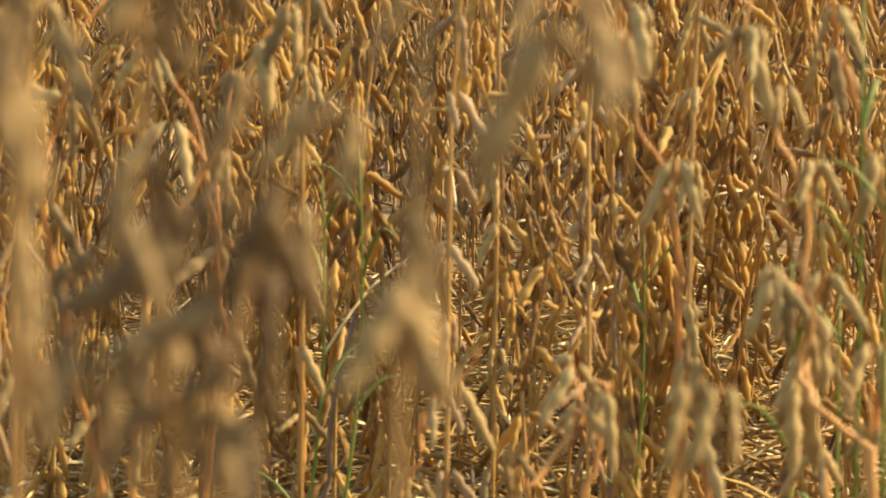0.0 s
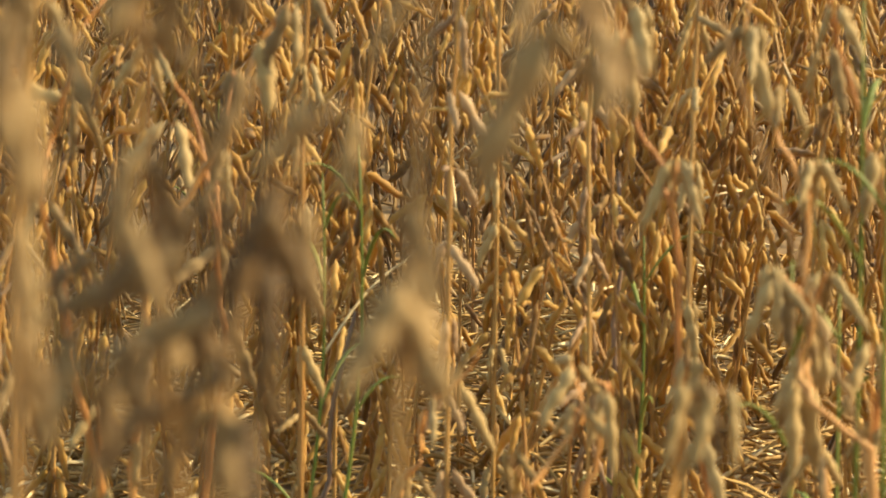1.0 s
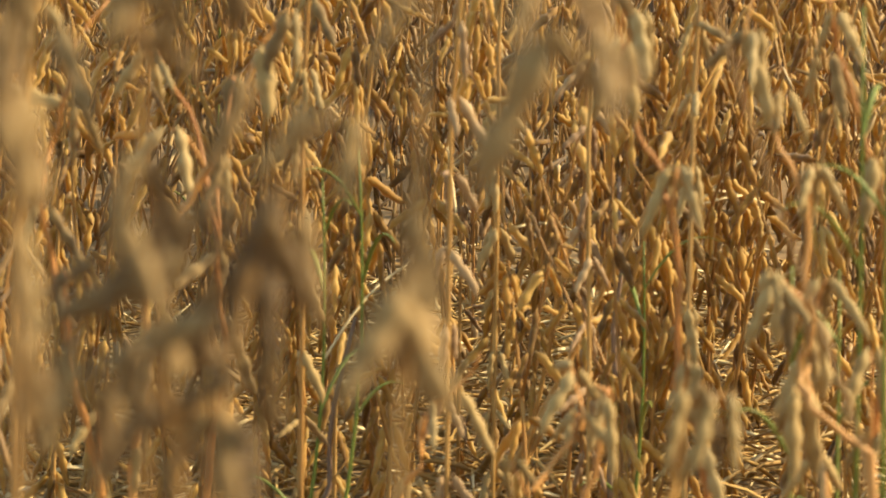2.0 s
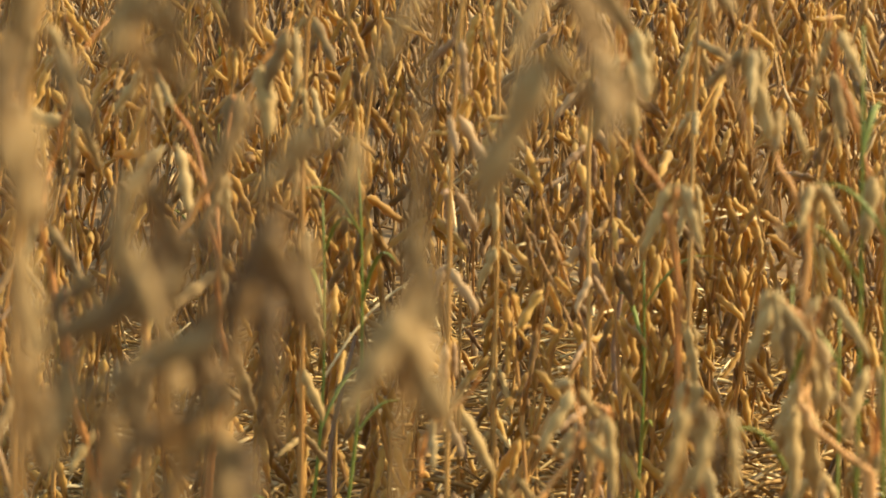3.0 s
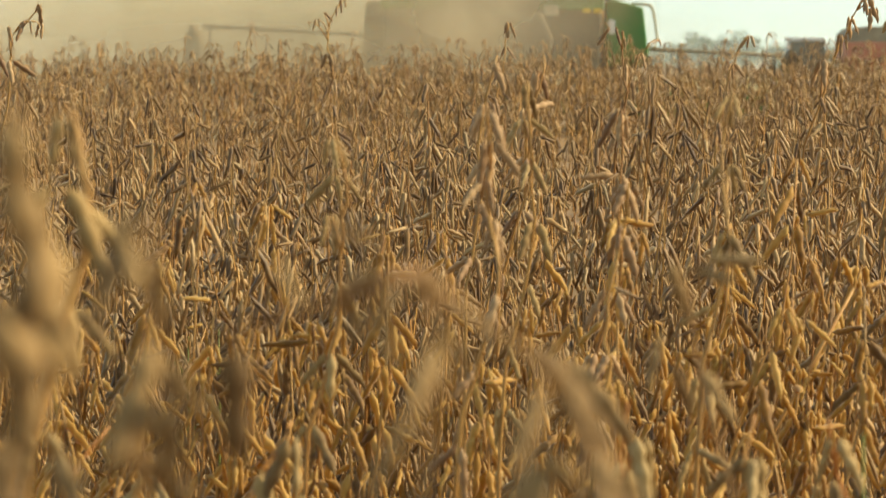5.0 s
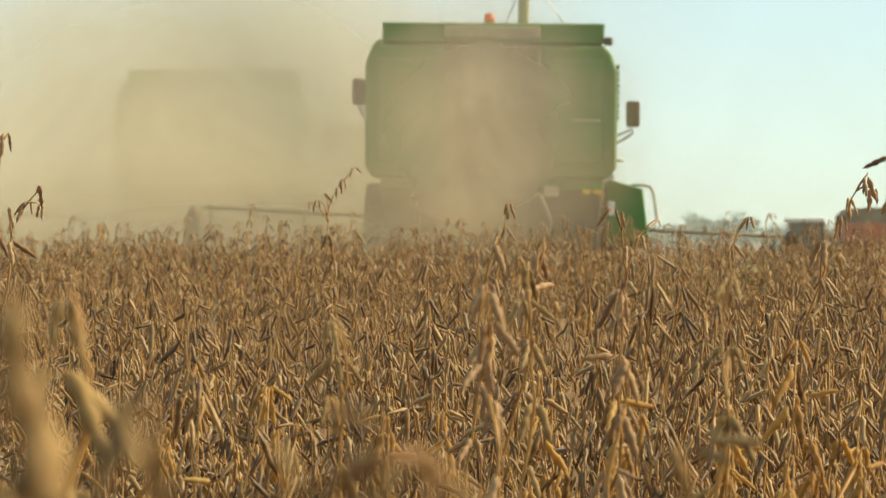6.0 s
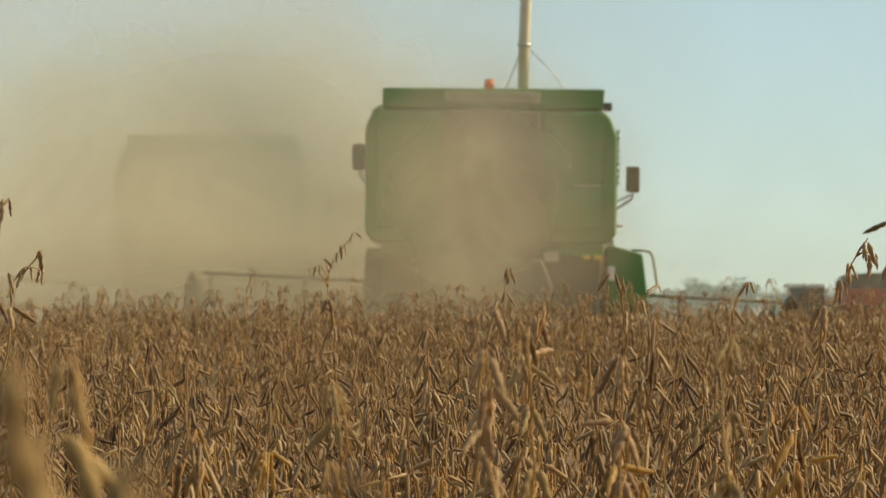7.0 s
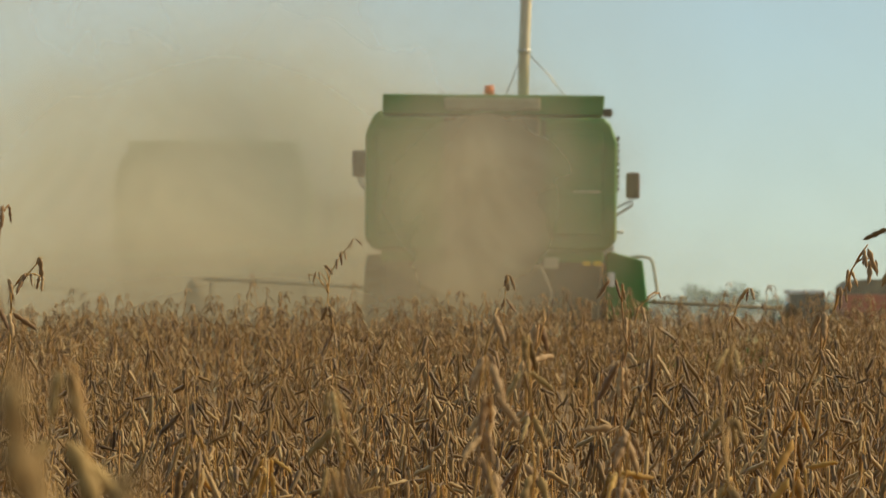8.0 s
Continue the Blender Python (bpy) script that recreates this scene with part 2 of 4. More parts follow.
# ---------------------------------------------------------------- soybean plants
def pod_arrays(length, rings, sides, bend, beans=3, width=0.0050):
    """A hanging pod: its stalk end at the origin, tip downwards, swollen over each bean, a little flat and bent."""
    t = np.linspace(0, 1, rings)
    swell = 0.80 + 0.22 * np.cos((t * (beans + 0.1) - 0.55) * 2 * math.pi)
    body = np.clip(np.minimum(t / 0.20, (1 - t) / 0.32), 0, 1) ** 0.75
    r = width * body * swell * length / 0.045 + 0.0004
    pts = np.stack([bend * length * np.sin(t * 2.2) * t, np.zeros(rings), -length * t], 1)
    v, q = tube_arrays(pts, r, sides)
    centre = np.repeat(pts, sides, 0)
    off = v - centre
    off[:, 1] *= 0.72
    return centre + off, q


def stem_curve(rng, height, lean):
    n = 9
    t = np.linspace(0, 1, n)
    az = rng.uniform(0, 2 * math.pi)
    wob = np.cumsum(rng.normal(0, 0.016, (n, 2)), 0) * np.linspace(0.3, 1, n)[:, None]
    x = lean * t ** 1.6 * math.cos(az) + wob[:, 0]
    y = lean * t ** 1.6 * math.sin(az) + wob[:, 1]
    return np.stack([x, y, t * height], 1)


def cluster(rng, at, count, scale, spread=1.0):
    """Pods that hang from one node: (place, turn as a 3x3 matrix, scale)."""
    out = []
    a0 = rng.uniform(0, 2 * math.pi)
    for i in range(count):
        az = a0 + i * 2 * math.pi / max(1, count) + rng.normal(0, 0.4)
        tilt = abs(rng.normal(0.38, 0.22)) * spread
        if rng.random() < 0.05:
            tilt += 0.9
        m = Matrix.Rotation(az, 3, "Z") @ Matrix.Rotation(-tilt, 3, "Y") @ Matrix.Rotation(rng.uniform(0, 6.28), 3, "Z")
        stalk = Vector((math.cos(az), math.sin(az), 0.5)) * 0.006
        out.append((Vector(at) + stalk, np.array(m), scale * rng.uniform(0.68, 1.22)))
    return out


def plant_layout(rng, height, low=0.12, count_scale=1.0, step=0.058, pod_size=1.0):
    """Stems (points, radii) and pods of one dry plant."""
    main = stem_curve(rng, height, rng.uniform(0.02, 0.16))
    stems = [(main, np.linspace(0.0036, 0.0014, len(main)))]
    for _ in range(rng.integers(0, 3)):
        k = rng.integers(2, 5)
        base = main[k]
        az = rng.uniform(0, 6.28)
        ln = height * rng.uniform(0.35, 0.6)
        t = np.linspace(0, 1, 6)[:, None]
        d = np.array([math.cos(az) * 0.32, math.sin(az) * 0.32, 0.9])
        b = base + d * ln * t + np.array([0, 0, 0.06]) * t ** 2 + rng.normal(0, 0.006, (6, 3)) * t
        stems.append((b, np.linspace(0.0028, 0.0012, 6)))
    pods = []
    for s, (pts, _) in enumerate(stems):
        seg = np.linalg.norm(np.diff(pts, axis=0), axis=1)
        run = np.concatenate([[0], np.cumsum(seg)])
        d = low if s == 0 else 0.06
        while d < run[-1]:
            at = [np.interp(d, run, pts[:, i]) for i in range(3)]
            n = int(rng.choice([1, 2, 3, 3, 4])) if s == 0 else int(rng.choice([1, 2, 2, 3]))
            size = pod_size * (1.20 - 0.16 * min(1.0, max(0.0, at[2] / height - 0.35) / 0.6))
            pods += cluster(rng, at, max(1, round(n * count_scale)), size, 1.0 if pod_size > 0.9 else 1.3)
            d += step * rng.uniform(0.7, 1.35)
        pods += cluster(rng, pts[-1], 3, 0.8 * pod_size)
    return stems, pods


BENDS = (-0.28, 0.06, 0.20, 0.38)
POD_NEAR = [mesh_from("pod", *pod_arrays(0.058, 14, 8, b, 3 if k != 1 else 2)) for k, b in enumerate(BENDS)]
POD_MID = [mesh_from("pod", *pod_arrays(0.058, 11, 5, b, 3 if k != 1 else 2)) for k, b in enumerate(BENDS)]
POD_BROWN = [me.copy() for me in POD_NEAR]
POD_TALL = [me.copy() for me in POD_NEAR]
POD_SHADED = [me.copy() for me in POD_NEAR]
for me in POD_SHADED:
    me.materials.append(shaded_pod_mat)
for me in POD_TALL:
    me.materials.append(tall_pod_mat)
for me in POD_BROWN:
    me.materials.append(brown_pod_mat)
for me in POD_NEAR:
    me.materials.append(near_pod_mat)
for me in POD_MID:
    me.materials.append(pod_mat)


def plant_things(name, stems, pods, pod_meshes, sides, bark=stem_mat):
    """A plant under an Empty at its foot, every stem and pod a part."""
    root = empty(name)
    for pts, radii in stems:
        tube_part("stem", pts, radii, bark, root, sides)
    for at, m, s in pods:
        pod = link("pod", random.choice(pod_meshes), root)
        pod.matrix_basis = Matrix.Translation(at) @ Matrix(m.tolist()).to_4x4() @ Matrix.Scale(s, 4)
    return root


# ---- the plants nearest to the tripod: distance, stem (x, z) from the tip down, pod nodes (x, z, pods, size)
def near_plant(dist, stem, nodes, seed):
    rng = np.random.default_rng(seed)
    g = ground_z(dist)
    pts = [(x, dist + rng.normal(0, 0.012), z) for x, z in stem]
    foot = pts[-1]
    if len(stem) > 4 or foot[2] < 0.75:
        for k in (0.66, 0.33, 0.0):
            pts.append((foot[0] + rng.normal(0, 0.012), dist + 0.04 * (1 - k), g - 0.02 + (foot[2] - g) * k))
    else:
        pts += [(foot[0] - 0.04, dist + 0.03, foot[2] - 0.15), (foot[0] - 0.05, dist + 0.05, g - 0.02)]
    pts = np.array(pts)[::-1]
    fine = np.linspace(0, len(pts) - 1, len(pts) * 3)
    pts = np.stack([np.interp(fine, np.arange(len(pts)), pts[:, i]) for i in range(3)], 1)
    pts[:, :2] += np.cumsum(rng.normal(0, 0.0035, (len(pts), 2)), 0) * np.sin(np.linspace(0, math.pi, len(pts)))[:, None]
    stems = [(pts, np.linspace(0.0042 if dist < 4 else 0.0028, 0.0013, len(pts)))]
    pods = []
    low = min(z for _, z, _, _ in nodes)
    for z in np.arange(min(low - 0.075, 0.80 if dist < 2.5 else 9), g + 0.12, -0.08):
        at = [float(np.interp(z, pts[:, 2], pts[:, i])) for i in range(3)]
        pods += cluster(rng, at, int(rng.integers(1, 4)), 0.95)
    for x, z, n, s in nodes:
        k = np.argmin((pts[:, 0] - x) ** 2 + (pts[:, 2] - z) ** 2)
        node = np.array((x, dist + rng.normal(0, 0.015), z))
        gap = np.linalg.norm(node - pts[k])
        if gap > 0.012:
            low = pts[max(0, k - 2)]
            t = np.linspace(0, 1, 5)[:, None]
            stems.append((low + (node - low) * t + np.array([0, 0, 0.25 * gap]) * np.sin(t * math.pi), np.linspace(0.0022, 0.0011, 5)))
        pods += cluster(rng, node, n, s, 0.9)
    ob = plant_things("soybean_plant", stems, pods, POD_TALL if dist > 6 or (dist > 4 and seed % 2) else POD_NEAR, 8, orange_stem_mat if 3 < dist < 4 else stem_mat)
    tagged(ob, "dry tan soybean plant with hanging fuzzy pods, leafless", "soybean plant", "soybean plants")


near_plant(3.50, [(0.153, 1.056), (0.151, 1.004), (0.172, 0.927), (0.195, 0.892), (0.206, 0.840), (0.214, 0.723), (0.227, 0.671), (0.238, 0.612)],
           [(0.151, 1.002, 4, 1.10), (0.197, 0.892, 4, 1.10), (0.162, 1.028, 3, 1.00), (0.207, 0.727, 3, 1.00)], 100)
near_plant(3.50, [(0.259, 1.046), (0.257, 1.009), (0.266, 0.967), (0.289, 0.924), (0.313, 0.887), (0.324, 0.831), (0.331, 0.746), (0.327, 0.690), (0.338, 0.612)],
           [(0.257, 1.010, 4, 1.15), (0.313, 0.891, 4, 1.05), (0.323, 0.798, 3, 1.10), (0.277, 0.805, 4, 1.00), (0.284, 0.957, 3, 0.90)], 101)
near_plant(3.60, [(0.331, 1.033), (0.334, 0.980), (0.365, 0.874), (0.375, 0.777), (0.372, 0.591)],
           [(0.336, 1.016, 3, 1.00), (0.331, 0.975, 3, 1.00), (0.373, 0.888, 3, 1.10), (0.370, 0.724, 3, 1.00)], 102)
near_plant(3.40, [(0.105, 0.740), (0.110, 0.702), (0.080, 0.670), (0.053, 0.638)],
           [(0.106, 0.738, 3, 1.00), (0.111, 0.705, 3, 0.90)], 103)
near_plant(3.40, [(0.126, 0.726), (0.134, 0.718), (0.126, 0.677), (0.114, 0.633)],
           [(0.133, 0.721, 2, 1.25), (0.055, 0.665, 2, 0.60)], 104)
near_plant(3.30, [(0.290, 0.818), (0.295, 0.796), (0.288, 0.758), (0.295, 0.732), (0.346, 0.692)],
           [(0.296, 0.796, 2, 1.30), (0.284, 0.741, 3, 1.30), (0.266, 0.825, 3, 1.00)], 105)
near_plant(3.60, [(-0.130, 1.030), (-0.132, 1.014), (-0.152, 0.989), (-0.178, 0.917), (-0.219, 0.854), (-0.258, 0.792), (-0.267, 0.591)],
           [(-0.130, 1.017, 2, 1.10), (-0.155, 0.985, 2, 1.00), (-0.180, 0.958, 2, 0.80), (-0.190, 0.888, 2, 0.70)], 106)
near_plant(3.60, [(-0.287, 1.026), (-0.311, 0.989), (-0.318, 0.946), (-0.337, 0.883), (-0.347, 0.850), (-0.330, 0.787), (-0.311, 0.681), (-0.287, 0.591)],
           [(-0.318, 0.932, 3, 1.00), (-0.342, 0.847, 2, 1.10), (-0.304, 0.664, 3, 1.00), (-0.328, 0.792, 2, 0.90)], 107)
near_plant(3.90, [(-0.258, 0.959), (-0.274, 0.946), (-0.253, 0.886), (-0.243, 0.782), (-0.237, 0.677), (-0.258, 0.528)],
           [(-0.275, 0.949, 3, 0.90), (-0.252, 0.882, 2, 1.00), (-0.211, 0.839, 2, 0.60)], 108)
near_plant(3.70, [(0.033, 0.699), (0.020, 0.677), (-0.017, 0.645), (-0.024, 0.597), (-0.039, 0.570)],
           [(0.027, 0.692, 1, 0.80), (0.010, 0.660, 1, 1.00), (-0.007, 0.660, 1, 0.80)], 109)
near_plant(2.40, [(0.150, 0.913), (0.147, 0.884), (0.145, 0.844)],
           [(0.145, 0.909, 3, 0.80), (0.163, 0.904, 2, 0.80)], 116)
near_plant(13.00, [(-0.274, 1.540), (-0.310, 1.503), (-0.343, 1.463), (-0.369, 1.402), (-0.352, 1.329), (-0.338, 1.251)],
           [(-0.274, 1.540, 2, 0.70), (-0.310, 1.502, 2, 0.70), (-0.331, 1.477, 1, 0.60), (-0.369, 1.460, 1, 0.60), (-0.387, 1.439, 2, 0.60), (-0.417, 1.432, 1, 0.60), (-0.359, 1.408, 1, 0.60)], 117)
near_plant(13.00, [(0.202, 1.430), (0.190, 1.373), (0.193, 1.286)],
           [(0.202, 1.430, 3, 1.00)], 118)
near_plant(9.50, [(0.390, 1.398), (0.415, 1.341), (0.428, 1.252)],
           [(0.383, 1.396, 2, 0.80), (0.406, 1.388, 1, 0.90)], 119)
near_plant(9.20, [(-0.874, 1.446), (-0.893, 1.422), (-0.930, 1.378), (-0.942, 1.255)],
           [(-0.878, 1.444, 1, 0.80), (-0.905, 1.410, 2, 0.80), (-0.881, 1.403, 2, 0.70), (-0.948, 1.397, 2, 0.90)], 120)
near_plant(6.60, [(-0.680, 1.501), (-0.694, 1.485), (-0.707, 1.379), (-0.711, 1.202)],
           [(-0.683, 1.498, 2, 0.70)], 121)
near_plant(11.00, [(0.798, 1.384), (0.776, 1.354), (0.746, 1.266)],
           [(0.798, 1.382, 3, 0.90), (0.754, 1.310, 3, 0.90)], 122)
near_plant(8.60, [(0.866, 1.466), (0.826, 1.423), (0.802, 1.365), (0.768, 1.273)],
           [(0.826, 1.413, 3, 0.80), (0.858, 1.455, 3, 0.80), (0.877, 1.432, 2, 0.80), (0.814, 1.377, 3, 0.80), (0.774, 1.325, 4, 0.90)], 123)
near_plant(12.00, [(0.613, 1.374), (0.565, 1.331), (0.541, 1.242)],
           [(0.613, 1.374, 2, 0.80), (0.565, 1.334, 2, 0.80)], 125)
near_plant(6.20, [(0.080, 1.340), (0.070, 1.261), (0.071, 1.128)],
           [(0.078, 1.328, 2, 0.80), (0.067, 1.269, 3, 0.90), (0.070, 1.195, 3, 0.90)], 126)
near_plant(6.30, [(0.153, 1.327), (0.128, 1.268), (0.123, 1.124)],
           [(0.144, 1.315, 2, 0.80), (0.125, 1.260, 3, 0.90)], 127)
near_plant(2.60, [(-0.231, 1.313), (-0.233, 1.271), (-0.235, 1.222)],
           [(-0.232, 1.306, 3, 0.80), (-0.234, 1.264, 3, 1.00)], 128)
near_plant(5.50, [(0.233, 1.271), (0.229, 1.168), (0.233, 1.079)],
           [(0.232, 1.264, 3, 0.90), (0.229, 1.183, 3, 1.00)], 129)
near_plant(4.60, [(0.318, 1.303), (0.312, 1.235), (0.315, 1.136)],
           [(0.317, 1.296, 3, 0.65), (0.313, 1.222, 3, 0.80)], 130)
near_plant(4.30, [(0.045, 1.288), (0.048, 1.237), (0.043, 1.173), (0.050, 1.098)],
           [(0.045, 1.285, 3, 0.79), (0.048, 1.254, 3, 0.79), (0.041, 1.213, 4, 0.72), (0.052, 1.173, 3, 0.72)], 141)
near_plant(4.65, [(-0.120, 1.252), (-0.116, 1.196), (-0.122, 1.128), (-0.115, 1.047)],
           [(-0.121, 1.249, 3, 0.72), (-0.115, 1.209, 3, 0.79), (-0.124, 1.165, 3, 0.72)], 142)
near_plant(5.00, [(0.220, 1.191), (0.224, 1.131), (0.217, 1.057), (0.225, 0.970)],
           [(0.220, 1.188, 3, 0.79), (0.215, 1.138, 3, 0.72)], 143)
near_plant(5.35, [(0.108, 1.308), (0.112, 1.243), (0.105, 1.164), (0.113, 1.071)],
           [(0.108, 1.302, 2, 0.72), (0.103, 1.259, 3, 0.72), (0.112, 1.202, 3, 0.65)], 144)


# ---- plants right in front of the tripod, shade put into their pod colour, every pod hung by its two ends
def front_plant(dist, stems, pods, seed, kinds=POD_BROWN):
    """stems: lists of (x, z), the first one from the tip down; pods: stalk end x, z and tip x, z."""
    rng = np.random.default_rng(seed)
    root = empty("soybean_plant")
    for k, line in enumerate(stems):
        pts = [(x, dist + rng.normal(0, 0.008), z) for x, z in line]
        if k == 0:
            x, z = line[-1]
            pts += [(x + rng.normal(0, 0.012), dist + 0.02, z * h) for h in (0.66, 0.33, 0.0)]
        pts = np.array(pts)
        fine = np.linspace(0, len(pts) - 1, len(pts) * 4)
        pts = np.stack([np.interp(fine, np.arange(len(pts)), pts[:, i]) for i in range(3)], 1)
        for _ in range(2):
            pts[1:-1] = (pts[:-2] + 2 * pts[1:-1] + pts[2:]) / 4
        tube_part("stem", pts, np.linspace(0.0011, 0.0018 if k == 0 else 0.0025, len(pts)), brown_stem_mat, root, 8)
        if k == 0:
            hidden = [p for p in pts[::5] if 0.1 < p[2] < min(z for _, z in line)]
            for p in hidden:
                for at, m, size in cluster(rng, p, 3, 0.9):
                    pod = link("pod", kinds[rng.integers(0, 4)], root)
                    pod.matrix_basis = Matrix.Translation(at) @ Matrix(m.tolist()).to_4x4() @ Matrix.Scale(size, 4)
    for x0, z0, x1, z1 in pods:
        for twin in range(2 if rng.random() < 0.5 else 1):
            a = Vector((x0 + twin * rng.normal(0, 0.006), dist + rng.normal(0, 0.02), z0 + twin * rng.normal(0, 0.008)))
            d = Vector((x1 - x0 + twin * rng.normal(0, 0.010), rng.normal(0, 0.010), z1 - z0 + twin * rng.normal(0, 0.006)))
            pod = link("pod", kinds[rng.integers(1, 3)], root)
            turn = d.to_track_quat("-Z", "Y").to_matrix().to_4x4() @ Matrix.Rotation(rng.normal(0, 0.6), 4, "Z")
            pod.matrix_basis = Matrix.Translation(a) @ turn @ Matrix.Diagonal((1.18, 1.18, 1.05, 1)) @ Matrix.Scale(d.length / 0.058, 4)
    tagged(root, "brown soybean plant with dry hanging pods, darkened as if in shade", "soybean plant", "soybean plants")


front_plant(1.12, [[(-0.112, 1.334), (-0.111, 1.300), (-0.112, 1.261), (-0.115, 1.208), (-0.116, 1.172), (-0.115, 1.117)]],
            [(-0.112, 1.333, -0.114, 1.298), (-0.110, 1.314, -0.105, 1.278), (-0.109, 1.288, -0.101, 1.266), (-0.115, 1.282, -0.111, 1.244), (-0.108, 1.297, -0.111, 1.264), (-0.109, 1.276, -0.114, 1.238), (-0.116, 1.249, -0.109, 1.214), (-0.114, 1.223, -0.117, 1.184), (-0.116, 1.235, -0.111, 1.209), (-0.115, 1.213, -0.117, 1.181), (-0.117, 1.184, -0.114, 1.148), (-0.114, 1.156, -0.118, 1.122)], 31)
front_plant(1.25, [[(-0.087, 1.302), (-0.087, 1.264), (-0.091, 1.229), (-0.090, 1.198), (-0.084, 1.164), (-0.083, 1.127), (-0.079, 1.085)]],
            [(-0.088, 1.291, -0.084, 1.264), (-0.087, 1.263, -0.089, 1.225), (-0.084, 1.261, -0.082, 1.238), (-0.096, 1.294, -0.098, 1.269), (-0.092, 1.196, -0.094, 1.161), (-0.089, 1.193, -0.078, 1.163), (-0.115, 1.231, -0.101, 1.204), (-0.085, 1.246, -0.081, 1.223), (-0.077, 1.154, -0.117, 1.133), (-0.092, 1.141, -0.092, 1.113), (-0.084, 1.141, -0.077, 1.124), (-0.111, 1.130, -0.113, 1.099), (-0.099, 1.117, -0.102, 1.088), (-0.082, 1.246, -0.075, 1.229)], 32)
front_plant(1.30, [[(-0.042, 1.184), (-0.052, 1.171), (-0.060, 1.148), (-0.069, 1.111), (-0.075, 1.071)], [(-0.068, 1.107), (-0.082, 1.101), (-0.098, 1.098)]],
            [(-0.047, 1.175, -0.071, 1.139), (-0.045, 1.165, -0.039, 1.132), (-0.054, 1.173, -0.062, 1.146), (-0.058, 1.155, -0.068, 1.118), (-0.055, 1.127, -0.055, 1.096), (-0.064, 1.118, -0.096, 1.099), (-0.070, 1.108, -0.063, 1.074), (-0.077, 1.107, -0.086, 1.077), (-0.080, 1.150, -0.107, 1.132), (-0.061, 1.107, -0.054, 1.078), (-0.064, 1.175, -0.071, 1.148), (-0.062, 1.207, -0.067, 1.175), (-0.064, 1.259, -0.067, 1.220)], 33, POD_SHADED)
front_plant(1.35, [[(-0.083, 1.150), (-0.091, 1.124), (-0.095, 1.090), (-0.099, 1.060)]],
            [(-0.085, 1.148, -0.111, 1.124), (-0.089, 1.131, -0.107, 1.100), (-0.074, 1.139, -0.083, 1.105), (-0.094, 1.116, -0.120, 1.101), (-0.107, 1.139, -0.129, 1.116), (-0.091, 1.109, -0.080, 1.079), (-0.098, 1.098, -0.104, 1.068), (-0.081, 1.124, -0.067, 1.098), (-0.116, 1.124, -0.133, 1.094), (-0.074, 1.165, -0.089, 1.140)], 36, POD_SHADED)
front_plant(1.25, [[(-0.006, 1.284), (-0.002, 1.263), (-0.004, 1.238), (-0.007, 1.198), (-0.007, 1.182), (-0.010, 1.151), (-0.013, 1.117), (-0.014, 1.085)], [(-0.069, 1.263), (-0.051, 1.269), (-0.031, 1.276), (-0.016, 1.283), (-0.006, 1.284), (-0.004, 1.272)], [(0.058, 1.210), (0.043, 1.233), (0.029, 1.258), (0.007, 1.270), (-0.006, 1.284)]],
            [(-0.014, 1.284, -0.033, 1.271), (-0.021, 1.283, -0.035, 1.277), (0.003, 1.274, 0.016, 1.263), (-0.003, 1.263, -0.003, 1.243), (-0.010, 1.241, -0.019, 1.216), (0.028, 1.263, 0.041, 1.234), (0.034, 1.258, 0.042, 1.231), (0.042, 1.239, 0.060, 1.208), (0.045, 1.231, 0.052, 1.203), (0.050, 1.225, 0.062, 1.212), (-0.011, 1.282, -0.001, 1.271), (-0.037, 1.296, -0.019, 1.290), (-0.007, 1.184, -0.014, 1.154), (-0.008, 1.180, -0.007, 1.151), (-0.014, 1.152, -0.030, 1.123), (-0.011, 1.154, -0.022, 1.118), (-0.007, 1.156, 0.002, 1.117), (-0.009, 1.157, -0.014, 1.125), (-0.031, 1.204, -0.046, 1.188), (0.031, 1.228, 0.013, 1.179), (-0.026, 1.203, -0.024, 1.177)], 34)
front_plant(2.40, [[(0.149, 1.230), (0.139, 1.220), (0.144, 1.175), (0.167, 1.090), (0.207, 0.974), (0.255, 0.848)]],
            [(0.150, 1.230, 0.186, 1.228), (0.131, 1.228, 0.134, 1.194), (0.123, 1.181, 0.115, 1.155), (0.134, 1.168, 0.139, 1.142), (0.073, 1.175, 0.100, 1.126)], 35)
front_plant(6.20, [[(0.662, 1.461), (0.667, 1.402), (0.662, 1.328), (0.655, 1.245)]],
            [(0.655, 1.457, 0.617, 1.440), (0.670, 1.427, 0.663, 1.386), (0.668, 1.444, 0.678, 1.402)], 37)


HALF = math.tan(radians(6.0))


def inside(rng, y0, y1, density, margin):
    """Random feet in the strip of field between two distances, within the wedge that the shot covers."""
    w1 = y1 * HALF + margin
    n = rng.poisson((y1 - y0) * 2 * w1 * density)
    y = rng.uniform(y0, y1, n)
    x = rng.uniform(-w1, w1, n)
    keep = np.abs(x) < y * HALF + margin
    return x[keep], y[keep]


